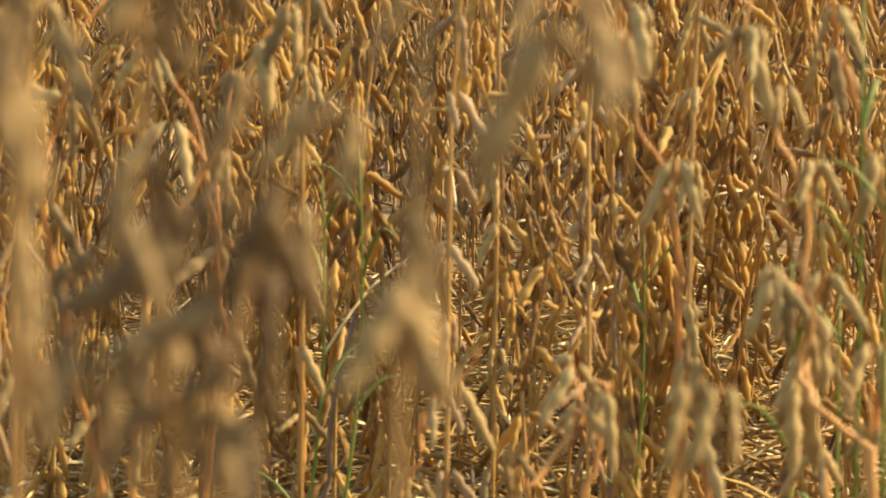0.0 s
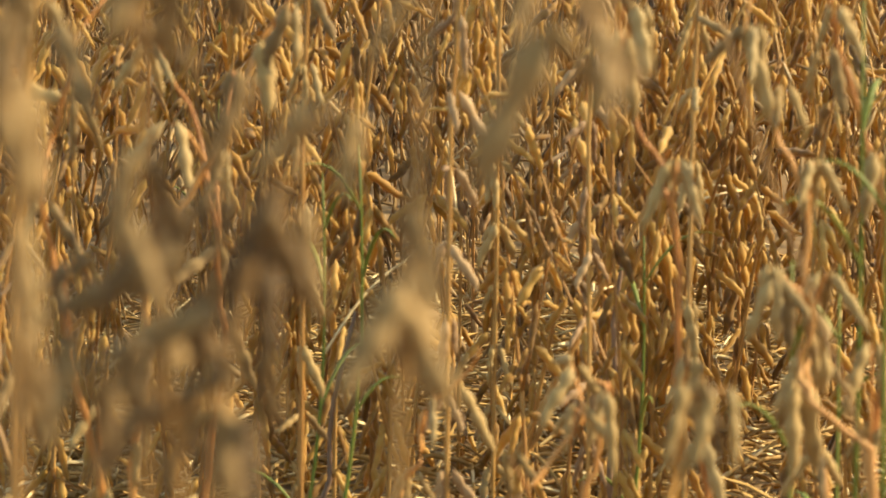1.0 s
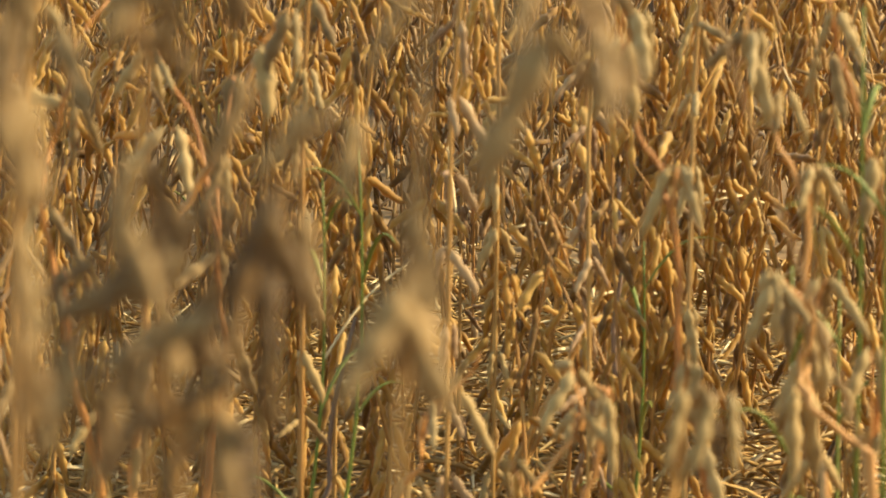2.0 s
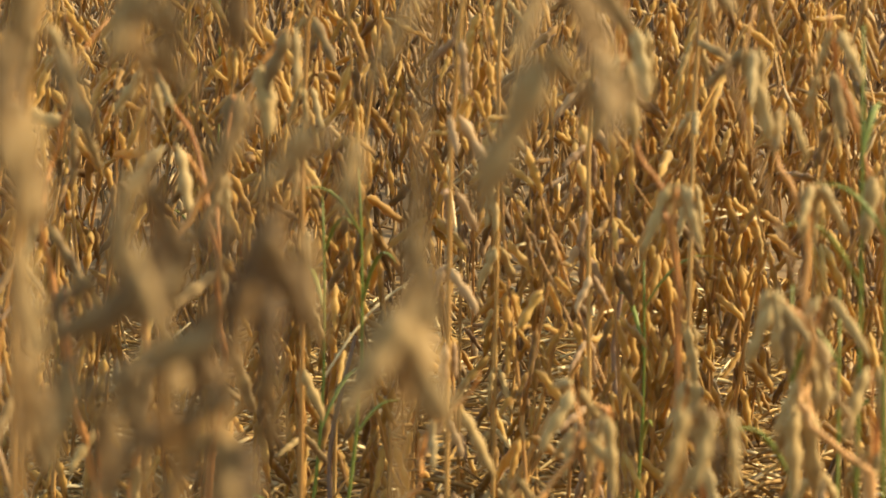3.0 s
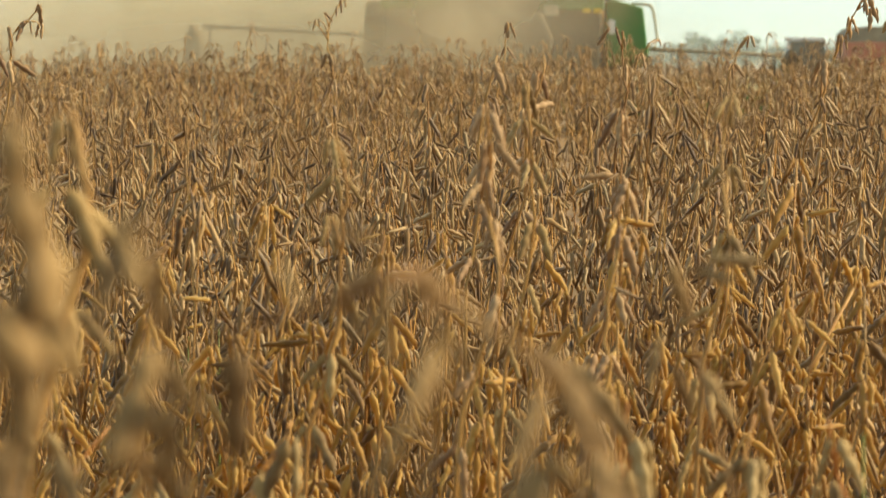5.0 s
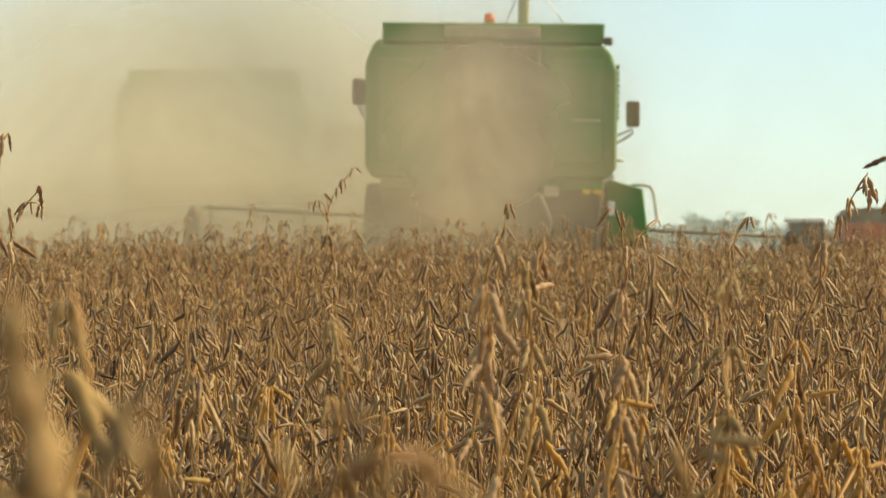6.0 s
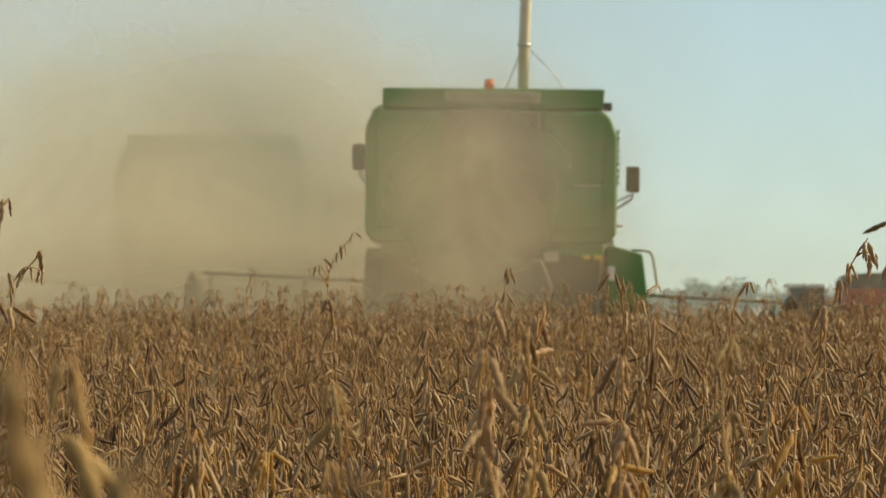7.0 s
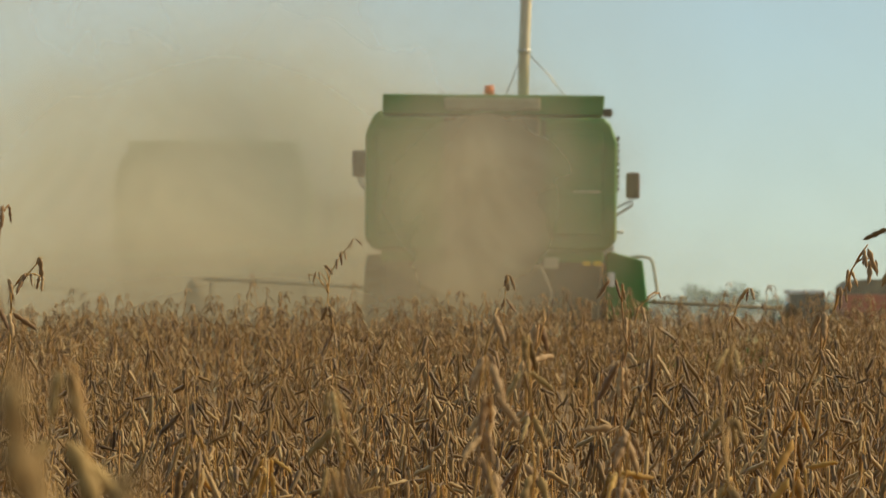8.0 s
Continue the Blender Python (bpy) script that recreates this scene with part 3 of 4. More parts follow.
# the first rows of the standing crop: copies of a few whole plants
rng = np.random.default_rng(7)
fx, fy = inside(rng, 5.25, 8.0, 34, 0.10)
order = np.argsort(fy)
fx, fy = fx[order][:76], fy[order][:76]
protos = []
for k in range(8):
    st, pd = plant_layout(rng, rng.uniform(0.94, 1.08), 0.05, pod_size=0.93)
    protos.append(plant_things("soybean_plant", st, pd, POD_MID, 6))
    tagged(protos[-1], "dry golden soybean plant standing in the crop, pods hanging", "soybean plant", "soybean plants")
for k, (x, y) in enumerate(zip(fx, fy)):
    m = pose(x, y, ground_z(y) - 0.01, rng.normal(0, 3), rng.normal(0, 3), rng.uniform(0, 360)) @ Matrix.Scale(0.90 + 0.22 * rng.random() ** 1.6, 4)
    if k < len(protos):
        protos[k].matrix_basis = m
    else:
        ob = copy_thing(protos[k % len(protos)], m)
        ob.scale = m.to_scale()
last_row = float(fy[-1])


def lod_plant(rng, height, above, rings, pod_rings, pod_sides, stem_sides, count_scale, step, fat=1.0, pod_size=1.0):
    """A whole plant in arrays: the part of it that stands above a given height."""
    stems, pods = plant_layout(rng, height, max(0.1, above), count_scale, step, pod_size)
    vs, qs, ms, n = [], [], [], 0
    for pts, radii in stems:
        keep = pts[:, 2] >= above - 0.15
        if keep.sum() < 2:
            continue
        pts, radii = pts[keep], radii[keep]
        idx = np.unique(np.linspace(0, len(pts) - 1, rings).round().astype(int))
        v, q = tube_arrays(pts[idx], radii[idx] * fat, stem_sides)
        vs.append(v), qs.append(q + n), ms.append(np.ones(len(q), int))
        n += len(v)
    for at, m, s in pods:
        if at[2] < above:
            continue
        v, q = pod_arrays(0.058, pod_rings, pod_sides, BENDS[rng.integers(0, 4)], 3, 0.0050 * fat)
        v = (v * s) @ m.T + np.array(at)
        vs.append(v), qs.append(q + n), ms.append(np.zeros(len(q), int))
        n += len(v)
    return np.vstack(vs), np.vstack(qs), np.concatenate(ms)


def field(rng, y0, y1, density, margin, protos, label, feet=None, grow=1.0):
    vs, qs, ms, n = [], [], [], 0
    x, y = feet if feet else inside(rng, y0, y1, density, margin)
    for a, b in zip(x, y):
        v, q, m = protos[rng.integers(0, len(protos))]
        r = np.array((Matrix.Rotation(rng.uniform(0, 6.28), 3, "Z") @ Matrix.Rotation(rng.normal(0, 0.06), 3, "X")))
        tall = 1.0 + 0.12 * noise.noise((a * 0.9, b * 0.9, 3.0)) + rng.normal(0, 0.05)
        w = (v @ r.T) * np.array((1, 1, tall * grow)) + np.array((a, b, ground_z(b)))
        vs.append(w), qs.append(q + n), ms.append(m)
        n += len(w)
    me = mesh_from("soybean_crop", np.vstack(vs), np.vstack(qs), np.concatenate(ms), (field_pod_mat, field_stem_mat))
    return tagged(new("soybean_crop", me), label, "crop", kind="stuff")


mid = [lod_plant(rng, rng.uniform(0.96, 1.10), 0.0, 6, 6, 4, 3, 1.1, 0.058, 1.0, 0.80) for _ in range(10)]
plain = [lod_plant(rng, rng.uniform(0.94, 1.08), 0.0, 4, 4, 3, 3, 1.0, 0.07) for _ in range(5)]
far = [lod_plant(rng, rng.uniform(0.94, 1.06), 0.64, 4, 4, 3, 3, 0.85, 0.066, 1.0, 0.98) for _ in range(14)]


def inside_beside(rng, y0, y1, density, width):
    """Feet in the unseen crop, added for its shade, on both sides of the trampled gap in front of the tripod."""
    n = rng.poisson((y1 - y0) * 2 * width * density)
    y = rng.uniform(y0, y1, n)
    off = rng.uniform(0.10, width, n) * rng.choice([-1, 1], n)
    return off + np.sign(off) * np.maximum(y, 0.9) * HALF, y


field(rng, 0.8, last_row, 0, 0, plain, "ripe soybean crop beside the open gap, dry pods", inside_beside(rng, 0.8, last_row, 6, 0.9))
field(rng, 5.9, last_row, 13, 0.2, plain, "ripe soybean plants filling the front of the stand")
field(rng, last_row, 12.5, 23, 0.35, mid, "dense ripe soybean crop, dry golden brown pods")
field(rng, 12.5, 23.5, 17, 0.4, far, "ripe soybean crop on the low crest, dry brown tops", None, 1.0)
crest = [lod_plant(rng, rng.uniform(0.94, 1.06), 0.78, 3, 4, 3, 3, 0.9, 0.068, 1.0, 0.98) for _ in range(8)]
field(rng, 23.5, 29.0, 15, 0.4, crest, "ripe soybean crop behind the low crest, dry brown tops", None, 0.98)


def around(rng, density):
    """Feet in the rest of the crop, thinned beside the gap to let the sun in, away from the spot where the tripod
    stands.
    """
    n = rng.poisson(16 * 30 * density)
    x, y = rng.uniform(-8, 8, n), rng.uniform(-3, 27, n)
    out = np.abs(x) > np.where(y < last_row, np.maximum(y, 0.9) * HALF + 0.9, y * HALF + 0.4)
    thin = (x > 0) & (y > 0) & (y < 9) & (rng.random(n) < 0.5)
    keep = out & ~thin & (np.hypot(x, y) > 1.2)
    return x[keep], y[keep]


rough = [lod_plant(rng, rng.uniform(0.9, 1.0), 0.0, 3, 4, 3, 3, 0.7, 0.13, 1.2) for _ in range(6)]
field(rng, 0, 0, 0, 0, rough, "ripe soybean crop spreading away on both sides", around(rng, 3.6))

# ---------------------------------------------------------------- litter, straws and weeds
def litter():
    vs, qs, n = [], [], 0
    x, y = inside(rng, 4.2, 8.4, 1500, 0.05)
    for a, b in zip(x, y):
        ln, r = rng.uniform(0.03, 0.16), rng.uniform(0.001, 0.0055)
        az, up = rng.uniform(0, 6.28), rng.normal(0, 0.25)
        d = np.array((math.cos(az), math.sin(az), up))
        t = np.linspace(-0.5, 0.5, 4)[:, None]
        c = np.array((a, b, ground_z(b) + abs(rng.normal(0.015, 0.04)) + 0.012))
        pts = c + d * ln * t + np.array((0, 0, 0.05 * ln)) * np.cos(t * 5)
        v, q = tube_arrays(pts, np.array((0.3, 1, 0.9, 0.2)) * r, 3)
        vs.append(v), qs.append(q + n)
        n += len(v)
    me = mesh_from("crop_litter", np.vstack(vs), np.vstack(qs), rng.integers(0, 4, 9 * len(x)) // 3, (litter_mat, straw_mat))
    tagged(new("crop_litter", me), "dry fallen leaf and straw litter on the soil", "litter", kind="stuff")


litter()


def straw(x0, z0, x1, z1, y, r=0.0022):
    root = empty("fallen_straw")
    t = np.linspace(0, 1, 7)[:, None]
    a, b = np.array((x0, y, z0)), np.array((x1, y + 0.12, z1))
    pts = a + (b - a) * t + np.array((0, 0, 0.018)) * np.sin(t * 3.1)
    tube_part("stalk", pts, np.linspace(r, r * 0.7, 7), straw_mat, root, 6)
    side = pts[3] + np.array((0.06, 0.02, 0.05)) * np.linspace(0, 1, 4)[:, None]
    tube_part("twig", side, np.linspace(r * 0.6, r * 0.4, 4), straw_mat, root, 5)
    tagged(root, "pale dry straw lying caught between the stems", "straw", "fallen straws")


for s in ((0.265, 0.485, 0.42, 0.545, 5.75), (0.215, 0.395, 0.31, 0.36, 5.9), (0.22, 0.30, 0.29, 0.295, 5.8), (0.10, 0.48, 0.22, 0.44, 6.0),
          (-0.16, 0.36, -0.05, 0.47, 5.6), (-0.45, 0.34, -0.36, 0.37, 5.6), (0.30, 0.52, 0.47, 0.50, 6.0), (0.02, 0.50, 0.0, 0.62, 5.9)):
    straw(*s)


def weed(x, y, z_top, lean, seed):
    r = np.random.default_rng(seed)
    root = empty("green_weed")
    g = ground_z(y)
    t = np.linspace(0, 1, 10)[:, None]
    pts = np.array((x - lean, y, g - 0.01)) * (1 - t) + np.array((x, y, z_top)) * t + np.array((lean * 0.4, 0, 0)) * np.sin(t * 3.14)
    tube_part("stalk", pts, np.linspace(0.0034, 0.0013, 10), weed_mat, root, 7)
    for k in (3, 5, 7, 8):
        az = r.uniform(0, 6.28)
        ln = r.uniform(0.12, 0.22)
        u = np.linspace(0, 1, 7)
        mid_line = pts[k] + np.stack([np.cos(az) * u * ln * 0.5, np.sin(az) * u * ln * 0.5, ln * (u * 0.9 - 0.6 * u ** 2)], 1)
        v, q = tube_arrays(mid_line, 0.0032 * np.sin(np.clip(u * 2.8 + 0.3, 0, 3.1)) + 0.0004, 6)
        c = np.repeat(mid_line, 6, 0)
        off = (v - c) * np.array((1, 1, 0.25))
        link("blade", mesh_from("blade", c + off, q), root, mats=(weed_mat,))
    tagged(root, "slender green grassy weed growing between the soybeans", "weed", "weeds")


for k, w in enumerate(((-0.10, 5.0, 0.72, 0.09), (-0.15, 5.2, 0.66, 0.07), (0.36, 3.6, 1.02, 0.03), (0.378, 3.55, 0.95, -0.02),
                       (0.31, 3.7, 0.78, 0.02), (-0.40, 7.5, 0.86, 0.05), (-0.46, 7.6, 0.83, -0.04), (0.26, 5.4, 0.55, 0.04), (0.40, 4.2, 0.70, 0.02))):
    weed(*w, k)


def lodged_stalk(a, b, seed, bark=stem_mat):
    """A bare dry stem that leans across the others."""
    root = empty("leaning_stalk")
    t = np.linspace(0, 1, 8)[:, None]
    a, b = np.array(a), np.array(b)
    pts = a + (b - a) * t + np.random.default_rng(seed).normal(0, 0.004, (8, 3))
    tube_part("stem", pts, np.linspace(0.0046, 0.0026, 8), bark, root, 7)
    for k, s in ((3, 1), (5, -1), (6, 1)):
        tube_part("twig", pts[k] + np.array((0.03 * s, 0, 0.045)) * np.linspace(0, 1, 3)[:, None], np.array((0.0018, 0.0014, 0.001)), stem_mat, root, 5)
    tagged(root, "bare brown soybean stalk leaning across the crop", "stalk", "leaning stalks")


lodged_stalk((-0.02, 5.5, 0.0), (0.39, 5.4, 0.85), 1)
lodged_stalk((0.08, 5.7, 0.0), (0.17, 5.6, 0.52), 2)
lodged_stalk((0.05, 6.0, 0.0), (0.60, 6.2, 1.0), 3)
lodged_stalk((-0.45, 6.4, 0.4), (-0.22, 6.6, 0.98), 4)
lodged_stalk((-0.19, 5.6, 0.02), (-0.12, 5.6, 0.42), 5, purple_stem_mat)
lodged_stalk((0.22, 5.5, 0.15), (0.235, 5.5, 0.62), 6, purple_stem_mat)


# ---------------------------------------------------------------- harvesters
def wheel(parent, x, y, r, w, rim):
    bm = bmesh.new()
    bmesh.ops.create_cone(bm, cap_ends=True, segments=44, radius1=r, radius2=r, depth=w)
    for v in bm.verts:
        k = round(math.atan2(v.co.y, v.co.x) / (2 * math.pi / 44))
        v.co.xy *= 1.0 if (k + (v.co.z > 0)) % 2 else 1.0 - 0.06 / r
    caps = [f for f in bm.faces if len(f.verts) > 4]
    bmesh.ops.inset_region(bm, faces=caps, thickness=0.12 * r, depth=0.03)
    bmesh.ops.transform(bm, matrix=Matrix.Translation((x, y, r)) @ Matrix.Rotation(math.pi / 2, 4, "Y"), verts=bm.verts[:])
    tyre = part("wheel", bm, tyre_mat, parent, "dusty black lugged tyre")
    rb = bmesh.new()
    bmesh.ops.create_cone(rb, cap_ends=True, segments=24, radius1=r * 0.55, radius2=r * 0.48, depth=w + 0.10,
                          matrix=Matrix.Translation((x, y, r)) @ Matrix.Rotation(math.pi / 2, 4, "Y"))
    part("rim", rb, rim, tyre, "yellow wheel rim")


def harvester(tube_up=True):
    h = empty("combine_harvester")
    # hood and grain tank, seen from behind
    hood = part("hood", profile_block([(-1.55, 1.86), (1.55, 1.86), (1.69, 2.0), (1.69, 3.30), (1.61, 3.53), (1.52, 3.63), (-1.42, 3.63), (-1.45, 3.72), (-1.56, 3.64), (-1.66, 3.40), (-1.66, 2.0)],
                                      0.0, 5.0, 0.06), green_mat, h, smooth=False)
    part("grain_tank", profile_block([(-1.44, 3.66), (1.50, 3.66), (1.52, 3.93), (-1.44, 3.93)], 0.1, 3.6, 0.03), green_mat, h)
    part("tank_lip", box(-0.62, 0.66, -0.04, 0.12, 3.72, 3.88, 0.03), lip_mat, h, "dusty pale sheet metal lip")
    rear = part("rear_door", profile_block([(-0.62, 1.72), (0.66, 1.72), (0.66, 3.62), (-0.62, 3.62)], -0.16, 0.02, 0.05), grille_mat, h, "dust-covered rear door")
    for k in range(9):
        z = 2.05 + k * 0.165
        part("louvre", box(-0.5, 0.54, -0.19, -0.15, z, z + 0.06, 0.012), grille_mat, rear)
    part("seam", box(0.70, 0.73, -0.03, 0.02, 1.9, 3.6, 0.008), dark_mat, h)
    for x in (-1.15, 1.15):
        part("side_panel", box(x - 0.36, x + 0.36, -0.035, 0.02, 2.05, 3.45, 0.04), green_mat, h)
    part("stripe", box(1.10, 1.47, -0.05, -0.03, 2.63, 2.65, 0.004), cream_mat, h, "pale trim line")
    part("number_panel", box(0.72, 0.92, -0.06, 0.0, 1.62, 1.76, 0.01), cream_mat, h, "pale plate")
    for x in (1.24, 1.38):
        part("reflector", box(x, x + 0.10, -0.06, 0.0, 1.66, 1.72, 0.01), yellow_mat, h, "amber reflector")
    for k in range(9):
        z = 2.66 + k * 0.085
        part("vent", box(1.685, 1.72, 0.15, 0.75, z, z + 0.05, 0.008), dark_mat, hood)
    # lower body, straw chopper and axle
    part("lower_body", profile_block([(-1.40, 0.85), (1.48, 0.85), (1.50, 1.9), (-1.42, 1.9)], 0.25, 5.2, 0.05), dark_mat, h, "shaded dusty underbody")
    part("rear_beam", box(-1.44, 1.52, 0.08, 0.35, 1.70, 1.86, 0.03), green_mat, h)
    part("straw_chopper", profile_block([(-0.75, 0.70), (0.75, 0.70), (0.85, 1.30), (0.7, 1.66), (-0.7, 1.66), (-0.85, 1.30)], -0.45, 0.6, 0.06), dark_mat, h)
    for x in (-0.42, 0.42):
        part("spreader", box(x - 0.36, x + 0.36, -0.75, -0.4, 0.72, 0.80, 0.03), metal_mat, h)
    tube_part("rear_axle", [(-1.3, 0.95, 0.62), (1.3, 0.95, 0.62)], 0.09, dark_mat, h)
    for s in (-1, 1):
        wheel(h, s * 1.28, 0.95, 0.62, 0.42, yellow_mat)
        wheel(h, s * 1.46, 4.4, 0.92, 0.62, yellow_mat)
    # ladder platform with its rail
    part("fender", profile_block([(1.56, 0.95), (2.15, 0.95), (2.05, 1.74), (1.62, 1.86), (1.56, 1.80)], 0.4, 1.6, 0.03), green_mat, h)
    tube_part("rail", [(1.90, 0.5, 1.79), (2.06, 0.5, 1.79), (2.15, 0.5, 1.77), (2.19, 0.5, 1.70), (2.23, 0.5, 1.45), (2.25, 0.5, 1.32), (2.22, 0.5, 1.22), (2.10, 0.5, 1.16)], 0.018, lip_mat, h, label="pale metal hand rail")
    part("side_lamp", box(1.58, 1.68, 0.38, 0.46, 1.38, 1.58, 0.03), white_mat, h, "small white lamp")
    tube_part("peg", [(1.66, 0.6, 2.12), (1.80, 0.6, 2.12)], 0.018, metal_mat, h)
    # beacon, work lamp, unloading tube with its stays
    bc = bmesh.new()
    bmesh.ops.create_cone(bc, cap_ends=True, segments=16, radius1=0.075, radius2=0.06, depth=0.13, matrix=Matrix.Translation((-0.02, 0.35, 4.0)))
    bmesh.ops.bevel(bc, geom=bc.edges[:], offset=0.012, segments=2, affect="EDGES")
    if tube_up:
        part("beacon", bc, orange_mat, h, "orange warning beacon", True)
    else:
        bc.free()
    part("work_lamp", box(1.50, 1.62, 0.05, 0.18, 3.64, 3.75, 0.025), dark_mat, h)
    if tube_up:
        tube = tube_part("unloading_tube", [(0.43, 0.6, 3.6), (0.44, 0.6, 4.5), (0.47, 0.6, 5.6), (0.50, 0.6, 6.4)], 0.075, cream_mat, h, 16, "cream painted unloading tube")
        tube_part("collar", [(0.440, 0.6, 4.52), (0.441, 0.6, 4.56)], 0.092, metal_mat, tube, 16)
        tube_part("stay", [(0.46, 0.6, 4.54), (0.78, 0.6, 4.22), (1.02, 0.6, 3.9)], 0.008, metal_mat, tube, 5)
        tube_part("stay", [(0.42, 0.6, 4.54), (0.32, 0.6, 4.25), (0.18, 0.6, 3.9)], 0.008, metal_mat, tube, 5)
    # cab
    cab = part("cab", box(-0.95, 0.95, 5.0, 6.5, 1.75, 3.5, 0.06), glass_mat, h, "dark tinted glass cab")
    part("cab_roof", box(-1.05, 1.05, 4.9, 6.7, 3.5, 3.68, 0.06), green_mat, cab)
    for s, z, out in ((-1, 3.15, -0.05), (1, 2.86, 0.06)):
        arm = tube_part("mirror_arm", [(s * 0.95, 5.0, z - 0.6), (s * 1.72, 4.8, z - 0.48), (s * (1.96 + out), 4.8, z - 0.28), (s * (1.97 + out), 4.8, z + 0.05)], 0.02, metal_mat, h)
        tube_part("mirror_brace", [(s * 0.95, 5.0, z - 0.35), (s * 1.70, 4.8, z - 0.36), (s * (1.95 + out), 4.8, z - 0.22)], 0.014, metal_mat, arm)
        part("mirror", box(s * (1.97 + out) - 0.10, s * (1.97 + out) + 0.10, 4.72, 4.84, z - 0.19, z + 0.19, 0.04), mirror_mat, arm, "brown-backed rear-view mirror")
    part("feeder_house", box(-0.6, 0.6, 5.6, 7.0, 0.6, 1.5, 0.05), green_mat, h)
    # cutting header, one end carried higher than the other
    hd = part("header", profile_block([(-4.30, 0.35), (4.30, 0.15), (4.30, 0.50), (-4.30, 0.75)], 6.9, 7.7, 0.03), green_mat, h, "wide green cutting header")
    tube_part("top_beam", [(-4.32, 6.85, 1.47), (0, 6.85, 1.28), (4.32, 6.85, 1.11)], 0.024, grille_mat, hd)
    for k in range(7):
        x = -4.2 + k * 1.4
        part("post", box(x - 0.018, x + 0.018, 6.84, 6.88, 0.4, 1.25 - x * 0.042, 0.008), dark_mat, hd)
    for s, z in ((-1, 1.50), (1, 1.20)):
        part("divider", profile_block([(s * 4.30, 0.1), (s * 4.62, 0.1), (s * 4.58, z - 0.22), (s * 4.47, z), (s * 4.40, z - 0.10), (s * 4.34, z - 0.30)], 6.6, 7.9, 0.02), grille_mat, hd)
    for k in range(5):
        a = k * 2 * math.pi / 5
        tube_part("reel_bar", [(-4.2, 8.1 + 0.5 * math.cos(a), 0.50 + 0.3 * math.sin(a)), (4.2, 8.1 + 0.5 * math.cos(a), 0.30 + 0.25 * math.sin(a))], 0.02, dark_mat, hd, 6)
    return tagged(h, "dusty green combine harvester driving away through the crop", "combine harvester", "combine harvesters")


HARVESTER = harvester()
HARVESTER.matrix_basis = pose(0.60, 56.0, 0.17, 0, 0.5, -1.0)
second = harvester(False)
second.matrix_basis = pose(-4.00, 72.0, 0.16, 0, 0.2, 0.5) @ Matrix.Diagonal((0.97, 1, 1.0, 1))
tagged(second, "green combine harvester almost lost in its dust cloud")


# ---------------------------------------------------------------- tractor and grain cart
def tractor():
    t = empty("tractor")
    part("hood", profile_block([(-0.45, 0.9), (0.45, 0.9), (0.42, 1.75), (-0.42, 1.75)], 1.2, 3.2, 0.08), green_mat, t)
    part("chassis", box(-0.5, 0.5, -0.3, 1.3, 0.7, 1.25, 0.05), dark_mat, t)
    cab = part("cab", profile_block([(-0.8, 1.2), (0.8, 1.2), (0.9, 1.9), (0.74, 2.78), (-0.74, 2.78), (-0.9, 1.9)], -0.4, 1.2, 0.05), glass_mat, t, "dark cab windows")
    for x in (-0.8, 0.0, 0.8):
        part("pillar", box(x - 0.05, x + 0.05, -0.44, -0.38, 1.3, 2.8, 0.015), dark_mat, cab)
    for x in (-0.42, 0.42):
        part("roof", box(x - 0.40, x + 0.40, -0.6, 1.3, 2.78, 2.98, 0.07), white_mat, cab, "pale cab roof")
    for s in (-1, 1):
        part("fender", box(s * 0.95 - 0.3, s * 0.95 + 0.3, -0.9, 0.6, 1.55, 1.75, 0.06), green_mat, t)
        wheel(t, s * 0.98, -0.1, 0.82, 0.5, yellow_mat)
        wheel(t, s * 0.9, 2.6, 0.6, 0.4, yellow_mat)
    part("tool_box", box(-1.5, -0.65, -0.5, 0.2, 0.95, 1.15, 0.03), yellow_mat, t, "yellow-green side box")
    return tagged(t, "green tractor with pale roof and dark windows", "tractor")


tractor().matrix_basis = pose(17.2, 200.0, ground_z(200.0), 0, 0, 4)


def grain_cart():
    c = empty("grain_cart")
    part("hopper", profile_block([(-1.0, 0.85), (1.0, 0.85), (1.75, 1.9), (1.75, 2.75), (-1.75, 2.75), (-1.75, 1.9)], -2.0, 2.0, 0.05), red_mat, c)
    part("extension", profile_block([(-1.74, 2.75), (1.74, 2.75), (1.70, 3.10), (1.42, 3.36), (0.75, 3.46), (-0.75, 3.46), (-1.42, 3.36), (-1.70, 3.10)], -1.9, 1.9, 0.04), dark_mat, c, "domed black cover over the hopper")
    part("frame", box(-0.9, 0.9, -1.8, 1.8, 0.6, 0.86, 0.04), dark_mat, c)
    tube_part("drawbar", [(0, 1.8, 0.7), (0, 3.4, 0.6)], 0.08, dark_mat, c)
    for s in (-1, 1):
        wheel(c, s * 1.2, 0.0, 0.8, 0.55, white_mat)
    return tagged(c, "red grain cart with a domed black cover", "grain cart")


grain_cart().matrix_basis = pose(20.5, 199.0, ground_z(199.0), 0, 0, 3)


# ---------------------------------------------------------------- far field and trees
def far_field():
    ys = [240, 300, 450, 600, 880]
    v = [(x, y, ground_z(y) + 0.08) for y in ys for x in (-400, -100, 0, 100, 400)]
    q = [(i * 5 + j, i * 5 + j + 1, i * 5 + j + 6, i * 5 + j + 5) for i in range(4) for j in range(4)]
    m = material("far_pasture", [(0.16, 0.17, 0.06), (0.24, 0.23, 0.09), (0.30, 0.27, 0.12)], 0.9, scale=0.05, detail=8)
    tagged(link("far_field", mesh_from("far_field", np.array(v), np.array(q)), mats=(m,)), "pale green pasture far behind the crop", "field", kind="structure")


